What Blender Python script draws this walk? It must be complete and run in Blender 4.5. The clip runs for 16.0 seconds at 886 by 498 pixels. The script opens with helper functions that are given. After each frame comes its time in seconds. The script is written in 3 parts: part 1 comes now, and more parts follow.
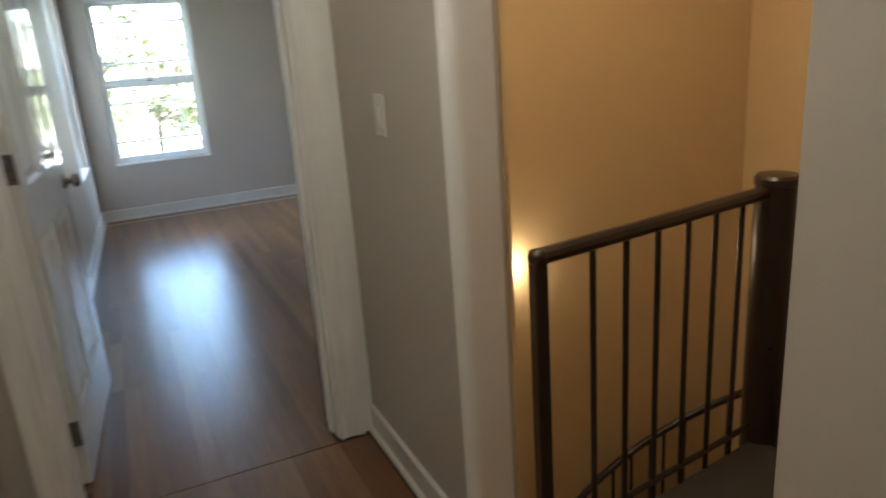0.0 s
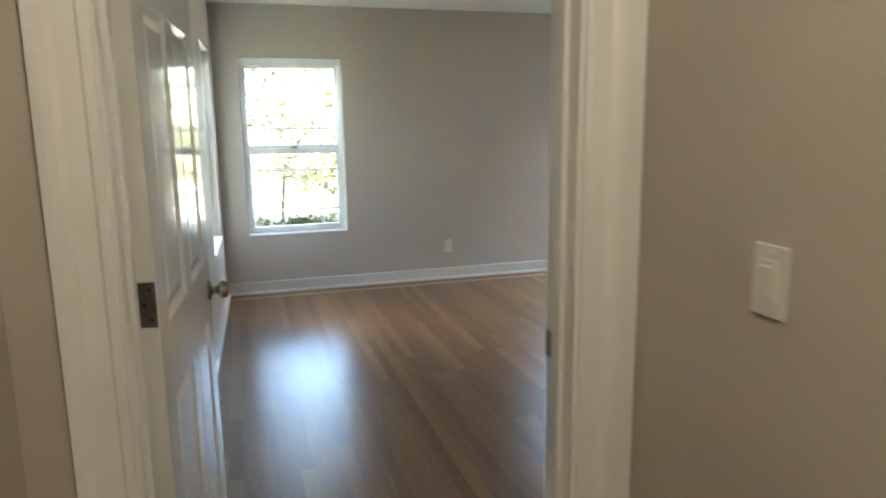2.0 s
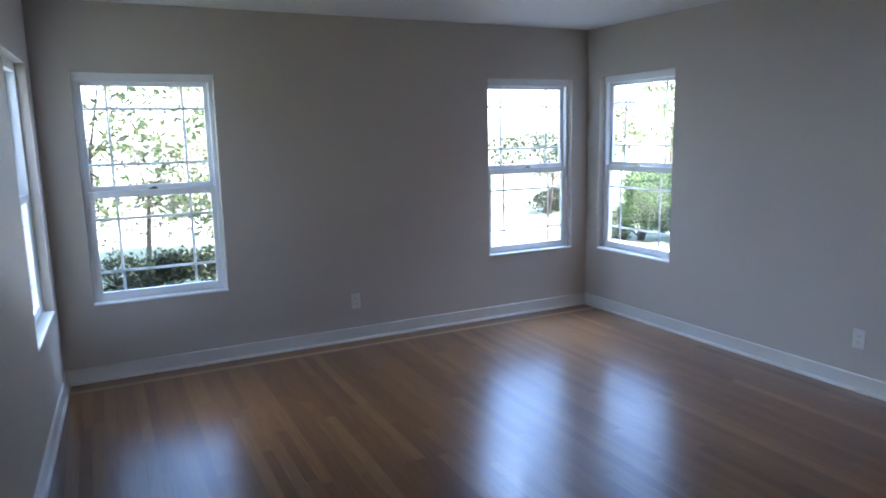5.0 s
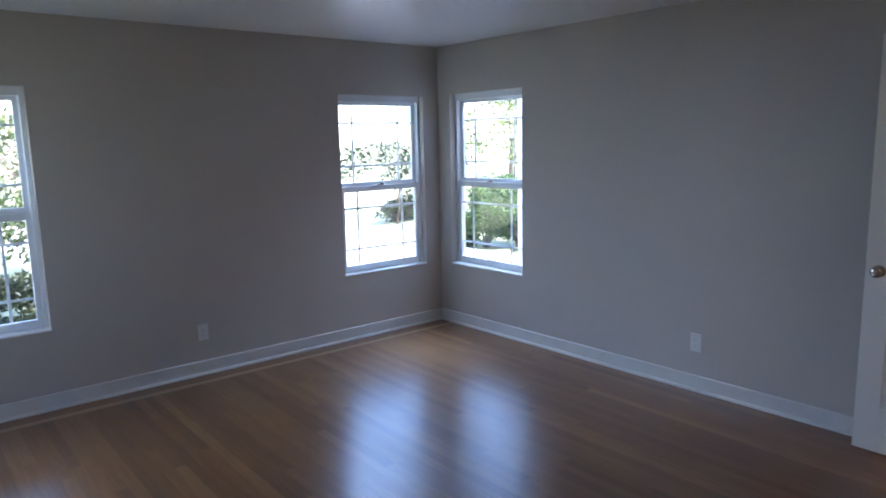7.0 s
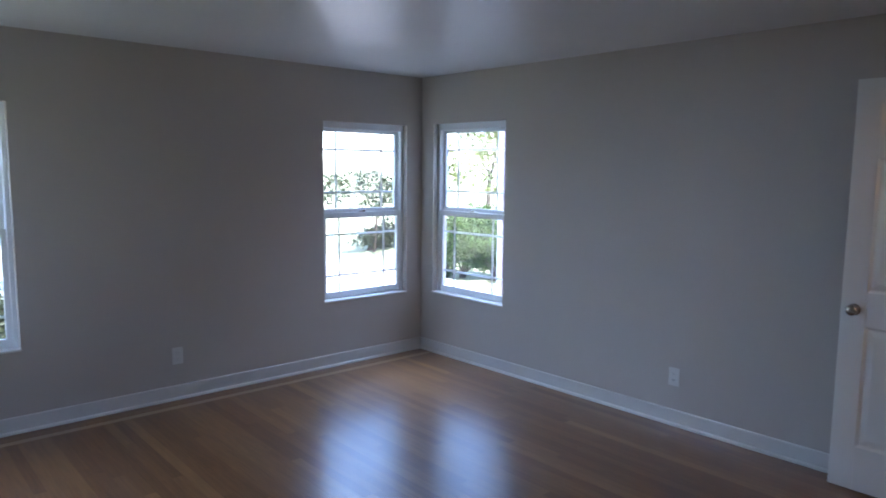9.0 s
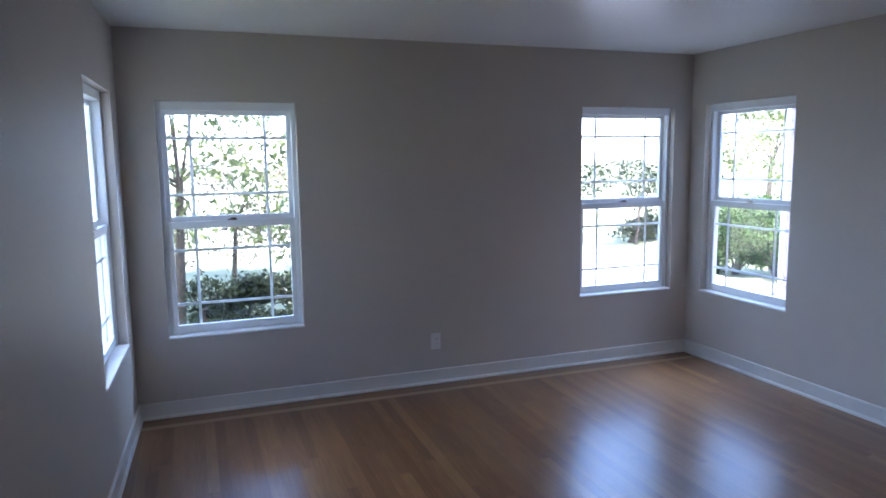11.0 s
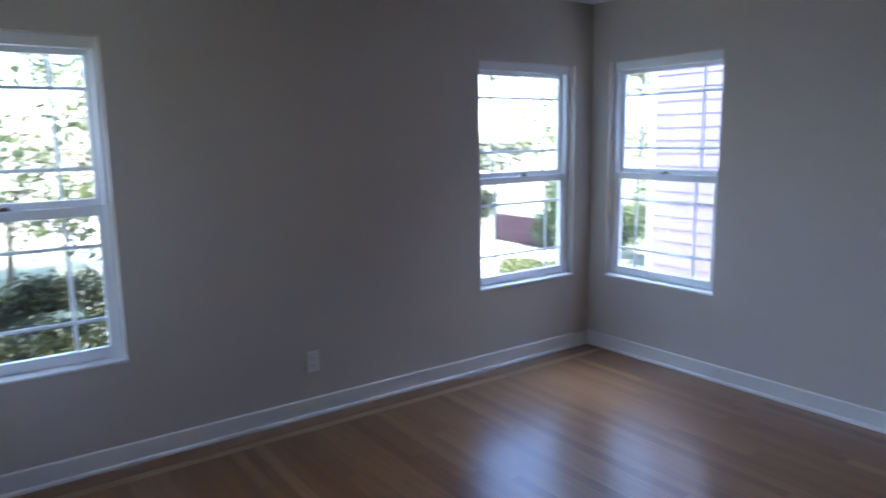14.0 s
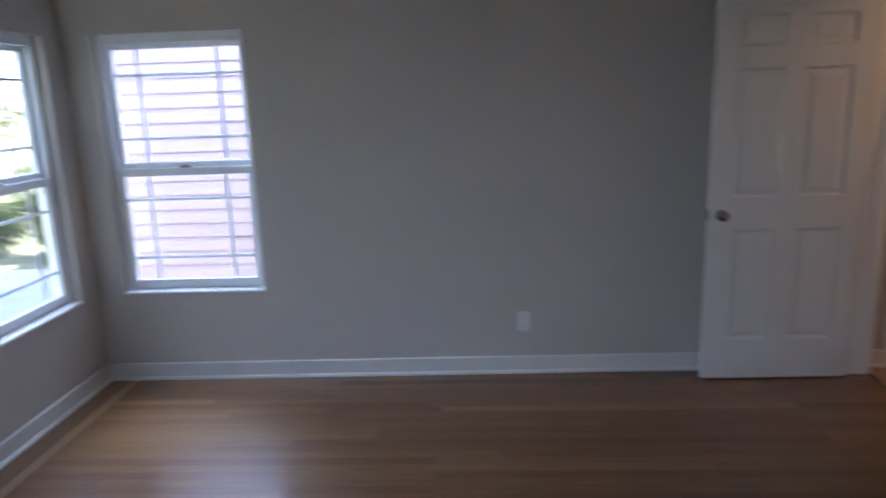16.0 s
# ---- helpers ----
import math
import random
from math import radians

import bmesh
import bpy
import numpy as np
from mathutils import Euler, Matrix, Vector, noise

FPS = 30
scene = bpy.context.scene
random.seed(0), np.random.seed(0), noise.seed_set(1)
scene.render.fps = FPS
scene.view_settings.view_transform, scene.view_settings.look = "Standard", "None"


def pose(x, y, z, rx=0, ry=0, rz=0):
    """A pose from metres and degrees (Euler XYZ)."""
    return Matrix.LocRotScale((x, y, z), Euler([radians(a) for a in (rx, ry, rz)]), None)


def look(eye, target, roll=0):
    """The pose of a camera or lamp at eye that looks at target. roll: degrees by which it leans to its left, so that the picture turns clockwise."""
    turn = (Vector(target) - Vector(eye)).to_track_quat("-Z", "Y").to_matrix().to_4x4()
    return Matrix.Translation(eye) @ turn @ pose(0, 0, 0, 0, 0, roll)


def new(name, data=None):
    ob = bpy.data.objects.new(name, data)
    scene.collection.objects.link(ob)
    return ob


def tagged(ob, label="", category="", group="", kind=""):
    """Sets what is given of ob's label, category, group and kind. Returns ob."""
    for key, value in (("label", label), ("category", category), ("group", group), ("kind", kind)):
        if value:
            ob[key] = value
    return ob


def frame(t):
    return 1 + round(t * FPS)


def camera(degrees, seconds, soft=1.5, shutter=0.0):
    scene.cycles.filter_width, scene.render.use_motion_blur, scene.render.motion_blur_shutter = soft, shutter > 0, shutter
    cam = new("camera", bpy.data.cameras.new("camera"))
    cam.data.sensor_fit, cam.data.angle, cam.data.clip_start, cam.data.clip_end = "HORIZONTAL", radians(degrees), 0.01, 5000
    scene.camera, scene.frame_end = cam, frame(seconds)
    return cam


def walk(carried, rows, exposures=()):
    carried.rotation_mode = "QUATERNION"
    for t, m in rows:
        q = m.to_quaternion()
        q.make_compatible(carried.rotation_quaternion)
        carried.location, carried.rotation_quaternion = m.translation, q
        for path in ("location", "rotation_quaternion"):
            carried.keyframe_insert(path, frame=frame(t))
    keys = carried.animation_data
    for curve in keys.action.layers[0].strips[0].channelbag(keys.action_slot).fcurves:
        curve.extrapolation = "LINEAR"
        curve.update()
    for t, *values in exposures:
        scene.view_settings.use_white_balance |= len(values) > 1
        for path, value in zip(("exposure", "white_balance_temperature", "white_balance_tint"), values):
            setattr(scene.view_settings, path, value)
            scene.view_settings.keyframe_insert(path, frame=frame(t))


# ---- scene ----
cam = camera(65.8, 16.0, soft=1.7, shutter=0.5)
PATH = [
    (0, (0.069, -0.064, 1.343), (0.861, 1.682, 0.774), -4.1),
    (0.2, (0.092, 0.026, 1.319), (0.984, 1.727, 0.76), -4.3),
    (0.3, (0.097, 0.075, 1.32), (1.027, 1.757, 0.769), -4.2),
    (0.4, (0.098, 0.134, 1.326), (1.065, 1.803, 0.798), -4.1),
    (0.5, (0.096, 0.188, 1.343), (1.086, 1.852, 0.843), -4.1),
    (1, (0.07, 0.411, 1.345), (1.0, 2.108, 0.838), -1.5),
    (1.5, (0.009, 0.675, 1.389), (0.734, 2.492, 0.975), -1.1),
    (2, (-0.054, 0.896, 1.421), (0.505, 2.781, 1.055), -0.8),
    (2.5, (-0.026, 1.174, 1.415), (0.331, 3.116, 1.099), -0.3),
    (3, (0.048, 1.439, 1.427), (0.359, 3.395, 1.154), 0.1),
    (3.5, (0.09, 1.637, 1.434), (0.589, 3.552, 1.15), -0.7),
    (5.8, (0.098, 2.13, 1.58), (1.134, 3.807, 1.244), -1.0),
    (6, (0.099, 2.151, 1.588), (1.19, 3.793, 1.252), -1.0),
    (6.5, (0.135, 2.143, 1.62), (1.325, 3.716, 1.284), -0.8),
    (7, (0.107, 2.15, 1.6), (1.361, 3.675, 1.282), -1.2),
    (7.5, (0.078, 2.17, 1.602), (1.397, 3.644, 1.306), -2.1),
    (8, (0.073, 2.182, 1.558), (1.432, 3.623, 1.276), -0.4),
    (8.5, (0.073, 2.184, 1.578), (1.43, 3.633, 1.328), 0.3),
    (9, (0.068, 2.18, 1.589), (1.386, 3.666, 1.358), 0.6),
    (9.5, (0.115, 2.18, 1.619), (1.246, 3.812, 1.38), -0.6),
    (9.8, (0.149, 2.188, 1.607), (1.108, 3.926, 1.369), -0.2),
    (10, (0.172, 2.193, 1.599), (1.035, 3.981, 1.362), 0.1),
    (10.2, (0.178, 2.23, 1.595), (0.941, 4.063, 1.339), 0.0),
    (12.3, (0.229, 2.54, 1.55), (0.874, 4.412, 1.300), -1.0),
    (12.5, (0.237, 2.626, 1.547), (0.91, 4.488, 1.265), -1.2),
    (13, (0.27, 2.892, 1.51), (1.036, 4.715, 1.212), -1.9),
    (13.5, (0.285, 3.178, 1.507), (1.132, 4.968, 1.23), 0.3),
    (14, (0.255, 3.468, 1.495), (1.4, 5.076, 1.173), -0.9),
    (14.5, (0.251, 3.773, 1.499), (1.64, 5.18, 1.194), -2.4),
    (15, (0.279, 3.994, 1.451), (1.878, 5.165, 1.186), -1.5),
    (15.5, (0.24, 4.228, 1.43), (2.076, 4.964, 1.134), -2.4),
    (16, (0.185, 4.578, 1.588), (2.133, 4.687, 1.15), -2.0),
]
EXPOSURES = [(0.0, 4.15, 6150, 10), (1.0, 4.5, 6900, 9), (2.0, 4.45, 6800, 9), (2.6, 4.2, 6900, 9), (3.5, 3.95, 6300, 11), (6.0, 3.2, 5450, 20), (9.0, 3.15, 5450, 20), (12.5, 3.3, 5400, 23), (14.0, 3.1, 5450, 22), (16.0, 3.0, 5900, 22)]
walk(cam, [(t, look(eye, target, roll)) for t, eye, target, roll in PATH], EXPOSURES)

# ---- world and lights ----
SUN_TURN, SUN_HEIGHT = radians(180), radians(52)
world = bpy.data.worlds.new("world")
scene.world = world
world.use_nodes = True
wn = world.node_tree
sky = wn.nodes.new("ShaderNodeTexSky")
sky.sky_type, sky.sun_disc = "NISHITA", False
sky.sun_elevation, sky.sun_rotation = SUN_HEIGHT, SUN_TURN
wn.links.new(sky.outputs[0], wn.nodes["Background"].inputs[0])
wn.nodes["Background"].inputs[1].default_value = 0.15


def lamp(name, kind, energy, color, m, **more):
    data = bpy.data.lights.new(name, kind)
    data.energy, data.color = energy, color
    for key, value in more.items():
        if key == "size":
            data.size = value
        if key == "radius":
            data.shadow_soft_size = value
        if key == "angle":
            data.angle = value
    ob = new(name, data)
    ob.matrix_world = m
    return ob


sun_way = Vector((math.sin(SUN_TURN) * math.cos(SUN_HEIGHT), math.cos(SUN_TURN) * math.cos(SUN_HEIGHT), math.sin(SUN_HEIGHT)))
lamp("sun", "SUN", 3.8, (1.0, 0.95, 0.85), look(sun_way * 50, (0, 0, 0)), angle=radians(0.5))
lamp("stair_lamp", "POINT", 1.3, (1.0, 0.76, 0.48), pose(1.32, 1.35, 2.25), radius=0.08)
lamp("stair_sconce", "POINT", 0.16, (1.0, 0.80, 0.52), pose(1.49, 2.33, 0.40), radius=0.02)
# The hall's point lamp is an added fill; the actual source is unknown.
lamp("hall_fill", "POINT", 1.0, (1.0, 0.93, 0.76), pose(0.15, 0.85, 2.2), radius=0.09)
# Added area lamps outside the windows, topping up the sky's light indoors.
for place, aim, power, tone in (((0.6, 8.6, 3.3), (0.9, 5.6, 0.0), 0.8, (0.85, 0.95, 0.88)), ((3.5, 8.6, 3.3), (3.0, 5.4, 0.0), 25, (0.53, 0.74, 1.0)), ((5.6, 6.3, 3.4), (2.4, 5.6, 0.0), 25, (0.53, 0.74, 1.0)), ((-2.0, 7.0, 2.3), (3.9, 3.9, 0.9), 15, (0.60, 0.78, 1.0))):
    lamp("sky_fill_light", "AREA", power, tone, look(place, aim), size=1.7 if place[0] > 0 else 1.2)
lamp("closet_lamp", "POINT", 1.5, (1.0, 0.62, 0.32), pose(3.3, 1.5, 2.2), radius=0.06)


# ---- materials ----
def material(name, color, rough=0.5, metal=0.0, dark=None, scale=8.0, fine=0.0, fine_scale=300.0, spread=0.5, rough_var=0.0, coat=0.0, stretch=(1, 1, 1), random_tone=0.0, spec=0.5):
    """A surface of two tones mixed by coarse noise, with fine relief."""
    m = bpy.data.materials.new(name)
    m.use_nodes = True
    nt = m.node_tree
    b = nt.nodes["Principled BSDF"]
    b.inputs["Roughness"].default_value = rough
    b.inputs["Metallic"].default_value = metal
    b.inputs["Coat Weight"].default_value = coat
    b.inputs["Coat Roughness"].default_value = 0.12
    b.inputs["Specular IOR Level"].default_value = spec
    geo = nt.nodes.new("ShaderNodeNewGeometry")
    mp = nt.nodes.new("ShaderNodeMapping")
    mp.inputs["Scale"].default_value = stretch
    nt.links.new(geo.outputs["Position"], mp.inputs["Vector"])
    n1 = nt.nodes.new("ShaderNodeTexNoise")
    n1.inputs["Scale"].default_value = scale
    n1.inputs["Detail"].default_value = 6
    nt.links.new(mp.outputs[0], n1.inputs["Vector"])
    ramp = nt.nodes.new("ShaderNodeMapRange")
    ramp.inputs["From Min"].default_value = 0.5 - spread / 2
    ramp.inputs["From Max"].default_value = 0.5 + spread / 2
    nt.links.new(n1.outputs["Fac"], ramp.inputs["Value"])
    mix = nt.nodes.new("ShaderNodeMix")
    mix.data_type = "RGBA"
    mix.inputs[6].default_value = (*(dark or [c * 0.93 for c in color]), 1)
    mix.inputs[7].default_value = (*color, 1)
    nt.links.new(ramp.outputs[0], mix.inputs[0])
    out = mix.outputs[2]
    if random_tone:
        info = nt.nodes.new("ShaderNodeObjectInfo")
        isl = nt.nodes.new("ShaderNodeNewGeometry")
        add = nt.nodes.new("ShaderNodeMath")
        add.operation = "ADD"
        nt.links.new(info.outputs["Random"], add.inputs[0])
        nt.links.new(isl.outputs["Random Per Island"], add.inputs[1])
        fr = nt.nodes.new("ShaderNodeMath")
        fr.operation = "FRACT"
        nt.links.new(add.outputs[0], fr.inputs[0])
        rng = nt.nodes.new("ShaderNodeMapRange")
        rng.inputs["To Min"].default_value = 1 - random_tone
        rng.inputs["To Max"].default_value = 1 + random_tone
        nt.links.new(fr.outputs[0], rng.inputs["Value"])
        mul = nt.nodes.new("ShaderNodeVectorMath")
        mul.operation = "SCALE"
        nt.links.new(out, mul.inputs[0])
        nt.links.new(rng.outputs[0], mul.inputs["Scale"])
        out = mul.outputs[0]
    nt.links.new(out, b.inputs["Base Color"])
    if rough_var:
        rr = nt.nodes.new("ShaderNodeMapRange")
        rr.inputs["To Min"].default_value = rough - rough_var
        rr.inputs["To Max"].default_value = rough + rough_var
        n3 = nt.nodes.new("ShaderNodeTexNoise")
        n3.inputs["Scale"].default_value = scale * 3.1
        nt.links.new(mp.outputs[0], n3.inputs["Vector"])
        nt.links.new(n3.outputs["Fac"], rr.inputs["Value"])
        nt.links.new(rr.outputs[0], b.inputs["Roughness"])
    if fine:
        n2 = nt.nodes.new("ShaderNodeTexNoise")
        n2.inputs["Scale"].default_value = fine_scale
        n2.inputs["Detail"].default_value = 3
        nt.links.new(mp.outputs[0], n2.inputs["Vector"])
        bump = nt.nodes.new("ShaderNodeBump")
        bump.inputs["Strength"].default_value = fine
        bump.inputs["Distance"].default_value = 0.002
        nt.links.new(n2.outputs["Fac"], bump.inputs["Height"])
        nt.links.new(bump.outputs[0], b.inputs["Normal"])
    return m


WALL = material("greige_wall_paint", (0.515, 0.465, 0.405), 0.55, dark=(0.49, 0.44, 0.38), scale=1.2, fine=0.12, fine_scale=180)
ORANGE = material("warm_stair_paint", (0.66, 0.50, 0.29), 0.5, dark=(0.62, 0.465, 0.265), scale=1.4, fine=0.15, fine_scale=160)
CEIL = material("ceiling_paint", (0.74, 0.73, 0.72), 0.38, scale=1.5, fine=0.1, fine_scale=120)
WHITE = material("white_trim_paint", (0.80, 0.79, 0.76), 0.3, dark=(0.79, 0.78, 0.75), scale=3, fine=0.03, fine_scale=90)
BASEPAINT = material("off_white_baseboard_paint", (0.66, 0.635, 0.59), 0.35, dark=(0.62, 0.595, 0.55), scale=3, fine=0.03, fine_scale=90)
DOORPAINT = material("white_door_paint", (0.74, 0.73, 0.68), 0.08, dark=(0.755, 0.745, 0.70), scale=4, fine=0.04, fine_scale=40, rough_var=0.02, spec=0.4)
VINYL = material("white_vinyl", (0.82, 0.83, 0.83), 0.3, scale=5)
PLASTIC = material("white_plastic", (0.69, 0.67, 0.62), 0.3, scale=9)
DARKSLOT = material("dark_slot", (0.03, 0.03, 0.03), 0.6)
IRON = material("dark_bronze_paint", (0.026, 0.017, 0.014), 0.3, dark=(0.018, 0.012, 0.010), scale=9, fine=0.04, fine_scale=60, rough_var=0.05)
TREAD = material("dark_tread_paint", (0.035, 0.03, 0.028), 0.6, dark=(0.022, 0.02, 0.018), scale=20, fine=0.5, fine_scale=150)
NICKEL = material("satin_nickel", (0.44, 0.40, 0.35), 0.24, metal=1.0, dark=(0.36, 0.32, 0.28), scale=20, rough_var=0.06)
HINGE = material("worn_steel", (0.30, 0.27, 0.25), 0.38, metal=1.0, dark=(0.20, 0.175, 0.16), scale=30, rough_var=0.08)
SCREW = material("dark_screw", (0.08, 0.07, 0.065), 0.5, metal=1.0)
CONCRETE = material("pale_concrete", (0.60, 0.58, 0.55), 0.85, dark=(0.50, 0.485, 0.46), scale=1.3, fine=0.4, fine_scale=60)
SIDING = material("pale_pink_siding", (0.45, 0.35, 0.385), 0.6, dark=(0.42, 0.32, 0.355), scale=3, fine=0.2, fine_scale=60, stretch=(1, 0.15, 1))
FENCE = material("dark_red_fence_wood", (0.050, 0.014, 0.017), 0.75, dark=(0.03, 0.009, 0.011), scale=6, fine=0.4, stretch=(1, 1, 0.15), random_tone=0.15)
LEAF_GREEN = material("fresh_green_leaves", (0.10, 0.17, 0.035), 0.45, dark=(0.02, 0.045, 0.013), scale=3.0, random_tone=0.5)
TWIG = material("dry_brown_leaves", (0.30, 0.23, 0.18), 0.7, dark=(0.12, 0.085, 0.065), scale=2.5, random_tone=0.4)
BARK = material("brown_bark", (0.10, 0.075, 0.055), 0.9, dark=(0.05, 0.037, 0.028), scale=12, fine=0.8, fine_scale=40)
LEAF = material("green_leaves", (0.19, 0.21, 0.07), 0.45, dark=(0.09, 0.11, 0.035), scale=2.0, random_tone=0.35)
LEAF_DARK = material("deep_green_leaves", (0.05, 0.062, 0.022), 0.45, dark=(0.012, 0.018, 0.008), scale=2.0, random_tone=0.35)
GRASS = material("dry_lawn", (0.31, 0.31, 0.18), 0.9, dark=(0.22, 0.24, 0.12), scale=2.5, fine=0.8, fine_scale=40)
ROOFING = material("grey_roofing", (0.16, 0.15, 0.145), 0.9, dark=(0.10, 0.10, 0.095), scale=9, fine=0.6, fine_scale=60)
CARPAINT = material("dark_car_paint", (0.03, 0.035, 0.045), 0.25, coat=1.0, scale=2)
RUBBER = material("black_rubber", (0.02, 0.02, 0.02), 0.8)


def glass_material():
    m = bpy.data.materials.new("clear_window_glass")
    m.use_nodes = True
    b = m.node_tree.nodes["Principled BSDF"]
    b.inputs["Base Color"].default_value = (0.97, 0.99, 0.98, 1)
    b.inputs["Roughness"].default_value = 0.0
    b.inputs["Transmission Weight"].default_value = 1.0
    b.inputs["IOR"].default_value = 1.45
    return m


GLASS = glass_material()


def let_light_through(m, share):
    """Thin leaves pass on part of the light that falls on their other side."""
    nt = m.node_tree
    b = nt.nodes["Principled BSDF"]
    t = nt.nodes.new("ShaderNodeBsdfTranslucent")
    mix = nt.nodes.new("ShaderNodeMixShader")
    mix.inputs[0].default_value = share
    nt.links.new(b.inputs["Base Color"].links[0].from_socket, t.inputs["Color"])
    nt.links.new(b.outputs[0], mix.inputs[1])
    nt.links.new(t.outputs[0], mix.inputs[2])
    nt.links.new(mix.outputs[0], nt.nodes["Material Output"].inputs["Surface"])


for leafy in (LEAF, LEAF_GREEN, LEAF_DARK, TWIG):
    let_light_through(leafy, 0.4)


def oak_material():
    """Strip oak: long grain, tone by board, satin varnish."""
    m = bpy.data.materials.new("varnished_oak_strip")
    m.use_nodes = True
    nt = m.node_tree
    N, L = nt.nodes.new, nt.links.new
    b = nt.nodes["Principled BSDF"]
    tc = N("ShaderNodeTexCoord")
    info, geo = N("ShaderNodeObjectInfo"), N("ShaderNodeNewGeometry")
    add = N("ShaderNodeMath")
    L(info.outputs["Random"], add.inputs[0])
    L(geo.outputs["Random Per Island"], add.inputs[1])
    fr = N("ShaderNodeMath")
    fr.operation = "FRACT"
    L(add.outputs[0], fr.inputs[0])
    off = N("ShaderNodeCombineXYZ")
    mul = N("ShaderNodeMath")
    mul.operation = "MULTIPLY"
    mul.inputs[1].default_value = 37
    L(fr.outputs[0], mul.inputs[0])
    L(mul.outputs[0], off.inputs[0])
    L(mul.outputs[0], off.inputs[2])
    vadd = N("ShaderNodeVectorMath")
    L(tc.outputs["Object"], vadd.inputs[0])
    L(off.outputs[0], vadd.inputs[1])
    mp = N("ShaderNodeMapping")
    mp.inputs["Scale"].default_value = (38, 2.2, 1)
    L(vadd.outputs[0], mp.inputs["Vector"])
    grain = N("ShaderNodeTexNoise")
    grain.inputs["Scale"].default_value = 2.2
    grain.inputs["Detail"].default_value = 8
    L(mp.outputs[0], grain.inputs["Vector"])
    tone = N("ShaderNodeValToRGB")
    e = tone.color_ramp.elements
    e[0].position, e[0].color = 0.0, (0.140, 0.059, 0.020, 1)
    e[1].position, e[1].color = 1.0, (0.240, 0.122, 0.046, 1)
    mid = tone.color_ramp.elements.new(0.45)
    mid.color = (0.178, 0.080, 0.028, 1)
    mid2 = tone.color_ramp.elements.new(0.9)
    mid2.color = (0.200, 0.095, 0.034, 1)
    L(fr.outputs[0], tone.inputs[0])
    gr = N("ShaderNodeMapRange")
    gr.inputs["From Min"].default_value, gr.inputs["From Max"].default_value = 0.3, 0.7
    gr.inputs["To Min"].default_value, gr.inputs["To Max"].default_value = 0.82, 1.1
    L(grain.outputs["Fac"], gr.inputs["Value"])
    sc = N("ShaderNodeVectorMath")
    sc.operation = "SCALE"
    L(tone.outputs[0], sc.inputs[0])
    L(gr.outputs[0], sc.inputs["Scale"])
    L(sc.outputs[0], b.inputs["Base Color"])
    b.inputs["Roughness"].default_value = 0.35
    b.inputs["Specular IOR Level"].default_value = 0.2
    bump = N("ShaderNodeBump")
    bump.inputs["Strength"].default_value = 0.12
    bump.inputs["Distance"].default_value = 0.0006
    b.inputs["Coat Weight"].default_value = 1.0
    b.inputs["Coat Roughness"].default_value = 0.25
    L(bump.outputs[0], b.inputs["Coat Normal"])
    L(grain.outputs["Fac"], bump.inputs["Height"])
    L(bump.outputs[0], b.inputs["Normal"])
    return m


OAK = oak_material()


MAPLE = material("pale_accent_strip", (0.26, 0.145, 0.062), 0.3, dark=(0.22, 0.12, 0.048), scale=3, stretch=(2, 30, 1), coat=0.6)


# ---- building helpers ----
def obj(name, bm, mat, parent=None, m=None, smooth=False):
    me = bpy.data.meshes.new(name)
    bm.to_mesh(me)
    bm.free()
    if smooth:
        for p in me.polygons:
            p.use_smooth = True
    me.materials.append(mat)
    ob = new(name, me)
    ob.parent = parent
    if m is not None:
        ob.matrix_local = m
    return ob


def part(name, bm, mat, parent, label="", m=None, smooth=False):
    return tagged(obj(name, bm, mat, parent, m, smooth), label=label)


def box(bm, x0, x1, y0, y1, z0, z1, bevel=0.0):
    made = bmesh.ops.create_cube(bm, size=1.0, matrix=Matrix.Translation(((x0 + x1) / 2, (y0 + y1) / 2, (z0 + z1) / 2)) @ Matrix.Diagonal((x1 - x0, y1 - y0, z1 - z0, 1)))
    if bevel:
        edges = {e for v in made["verts"] for e in v.link_edges}
        bmesh.ops.bevel(bm, geom=list(edges), offset=bevel, segments=1, affect="EDGES", profile=0.5)
    return bm


def boxes(*rows, bevel=0.0):
    bm = bmesh.new()
    for r in rows:
        box(bm, *r, bevel=bevel)
    return bm


def rod(bm, a, b, r, n=12):
    a, b = Vector(a), Vector(b)
    m = Matrix.Translation((a + b) / 2) @ (b - a).to_track_quat("Z", "Y").to_matrix().to_4x4()
    bmesh.ops.create_cone(bm, cap_ends=True, segments=n, radius1=r, radius2=r, depth=(b - a).length, matrix=m)
    return bm


def sweep(points, r, n=10):
    """A round tube along points."""
    bm = bmesh.new()
    rings = []
    pts = [Vector(p) for p in points]
    for i, p in enumerate(pts):
        d = (pts[min(i + 1, len(pts) - 1)] - pts[max(i - 1, 0)]).normalized()
        side = d.cross(Vector((0, 0, 1))).normalized()
        up = side.cross(d)
        rings.append([bm.verts.new(p + r * (math.cos(a) * side + math.sin(a) * up)) for a in (2 * math.pi * k / n for k in range(n))])
    for r0, r1 in zip(rings, rings[1:]):
        for k in range(n):
            bm.faces.new((r0[k], r0[(k + 1) % n], r1[(k + 1) % n], r1[k]))
    bm.faces.new(rings[0])
    bm.faces.new(reversed(rings[-1]))
    bmesh.ops.recalc_face_normals(bm, faces=bm.faces)
    return bm


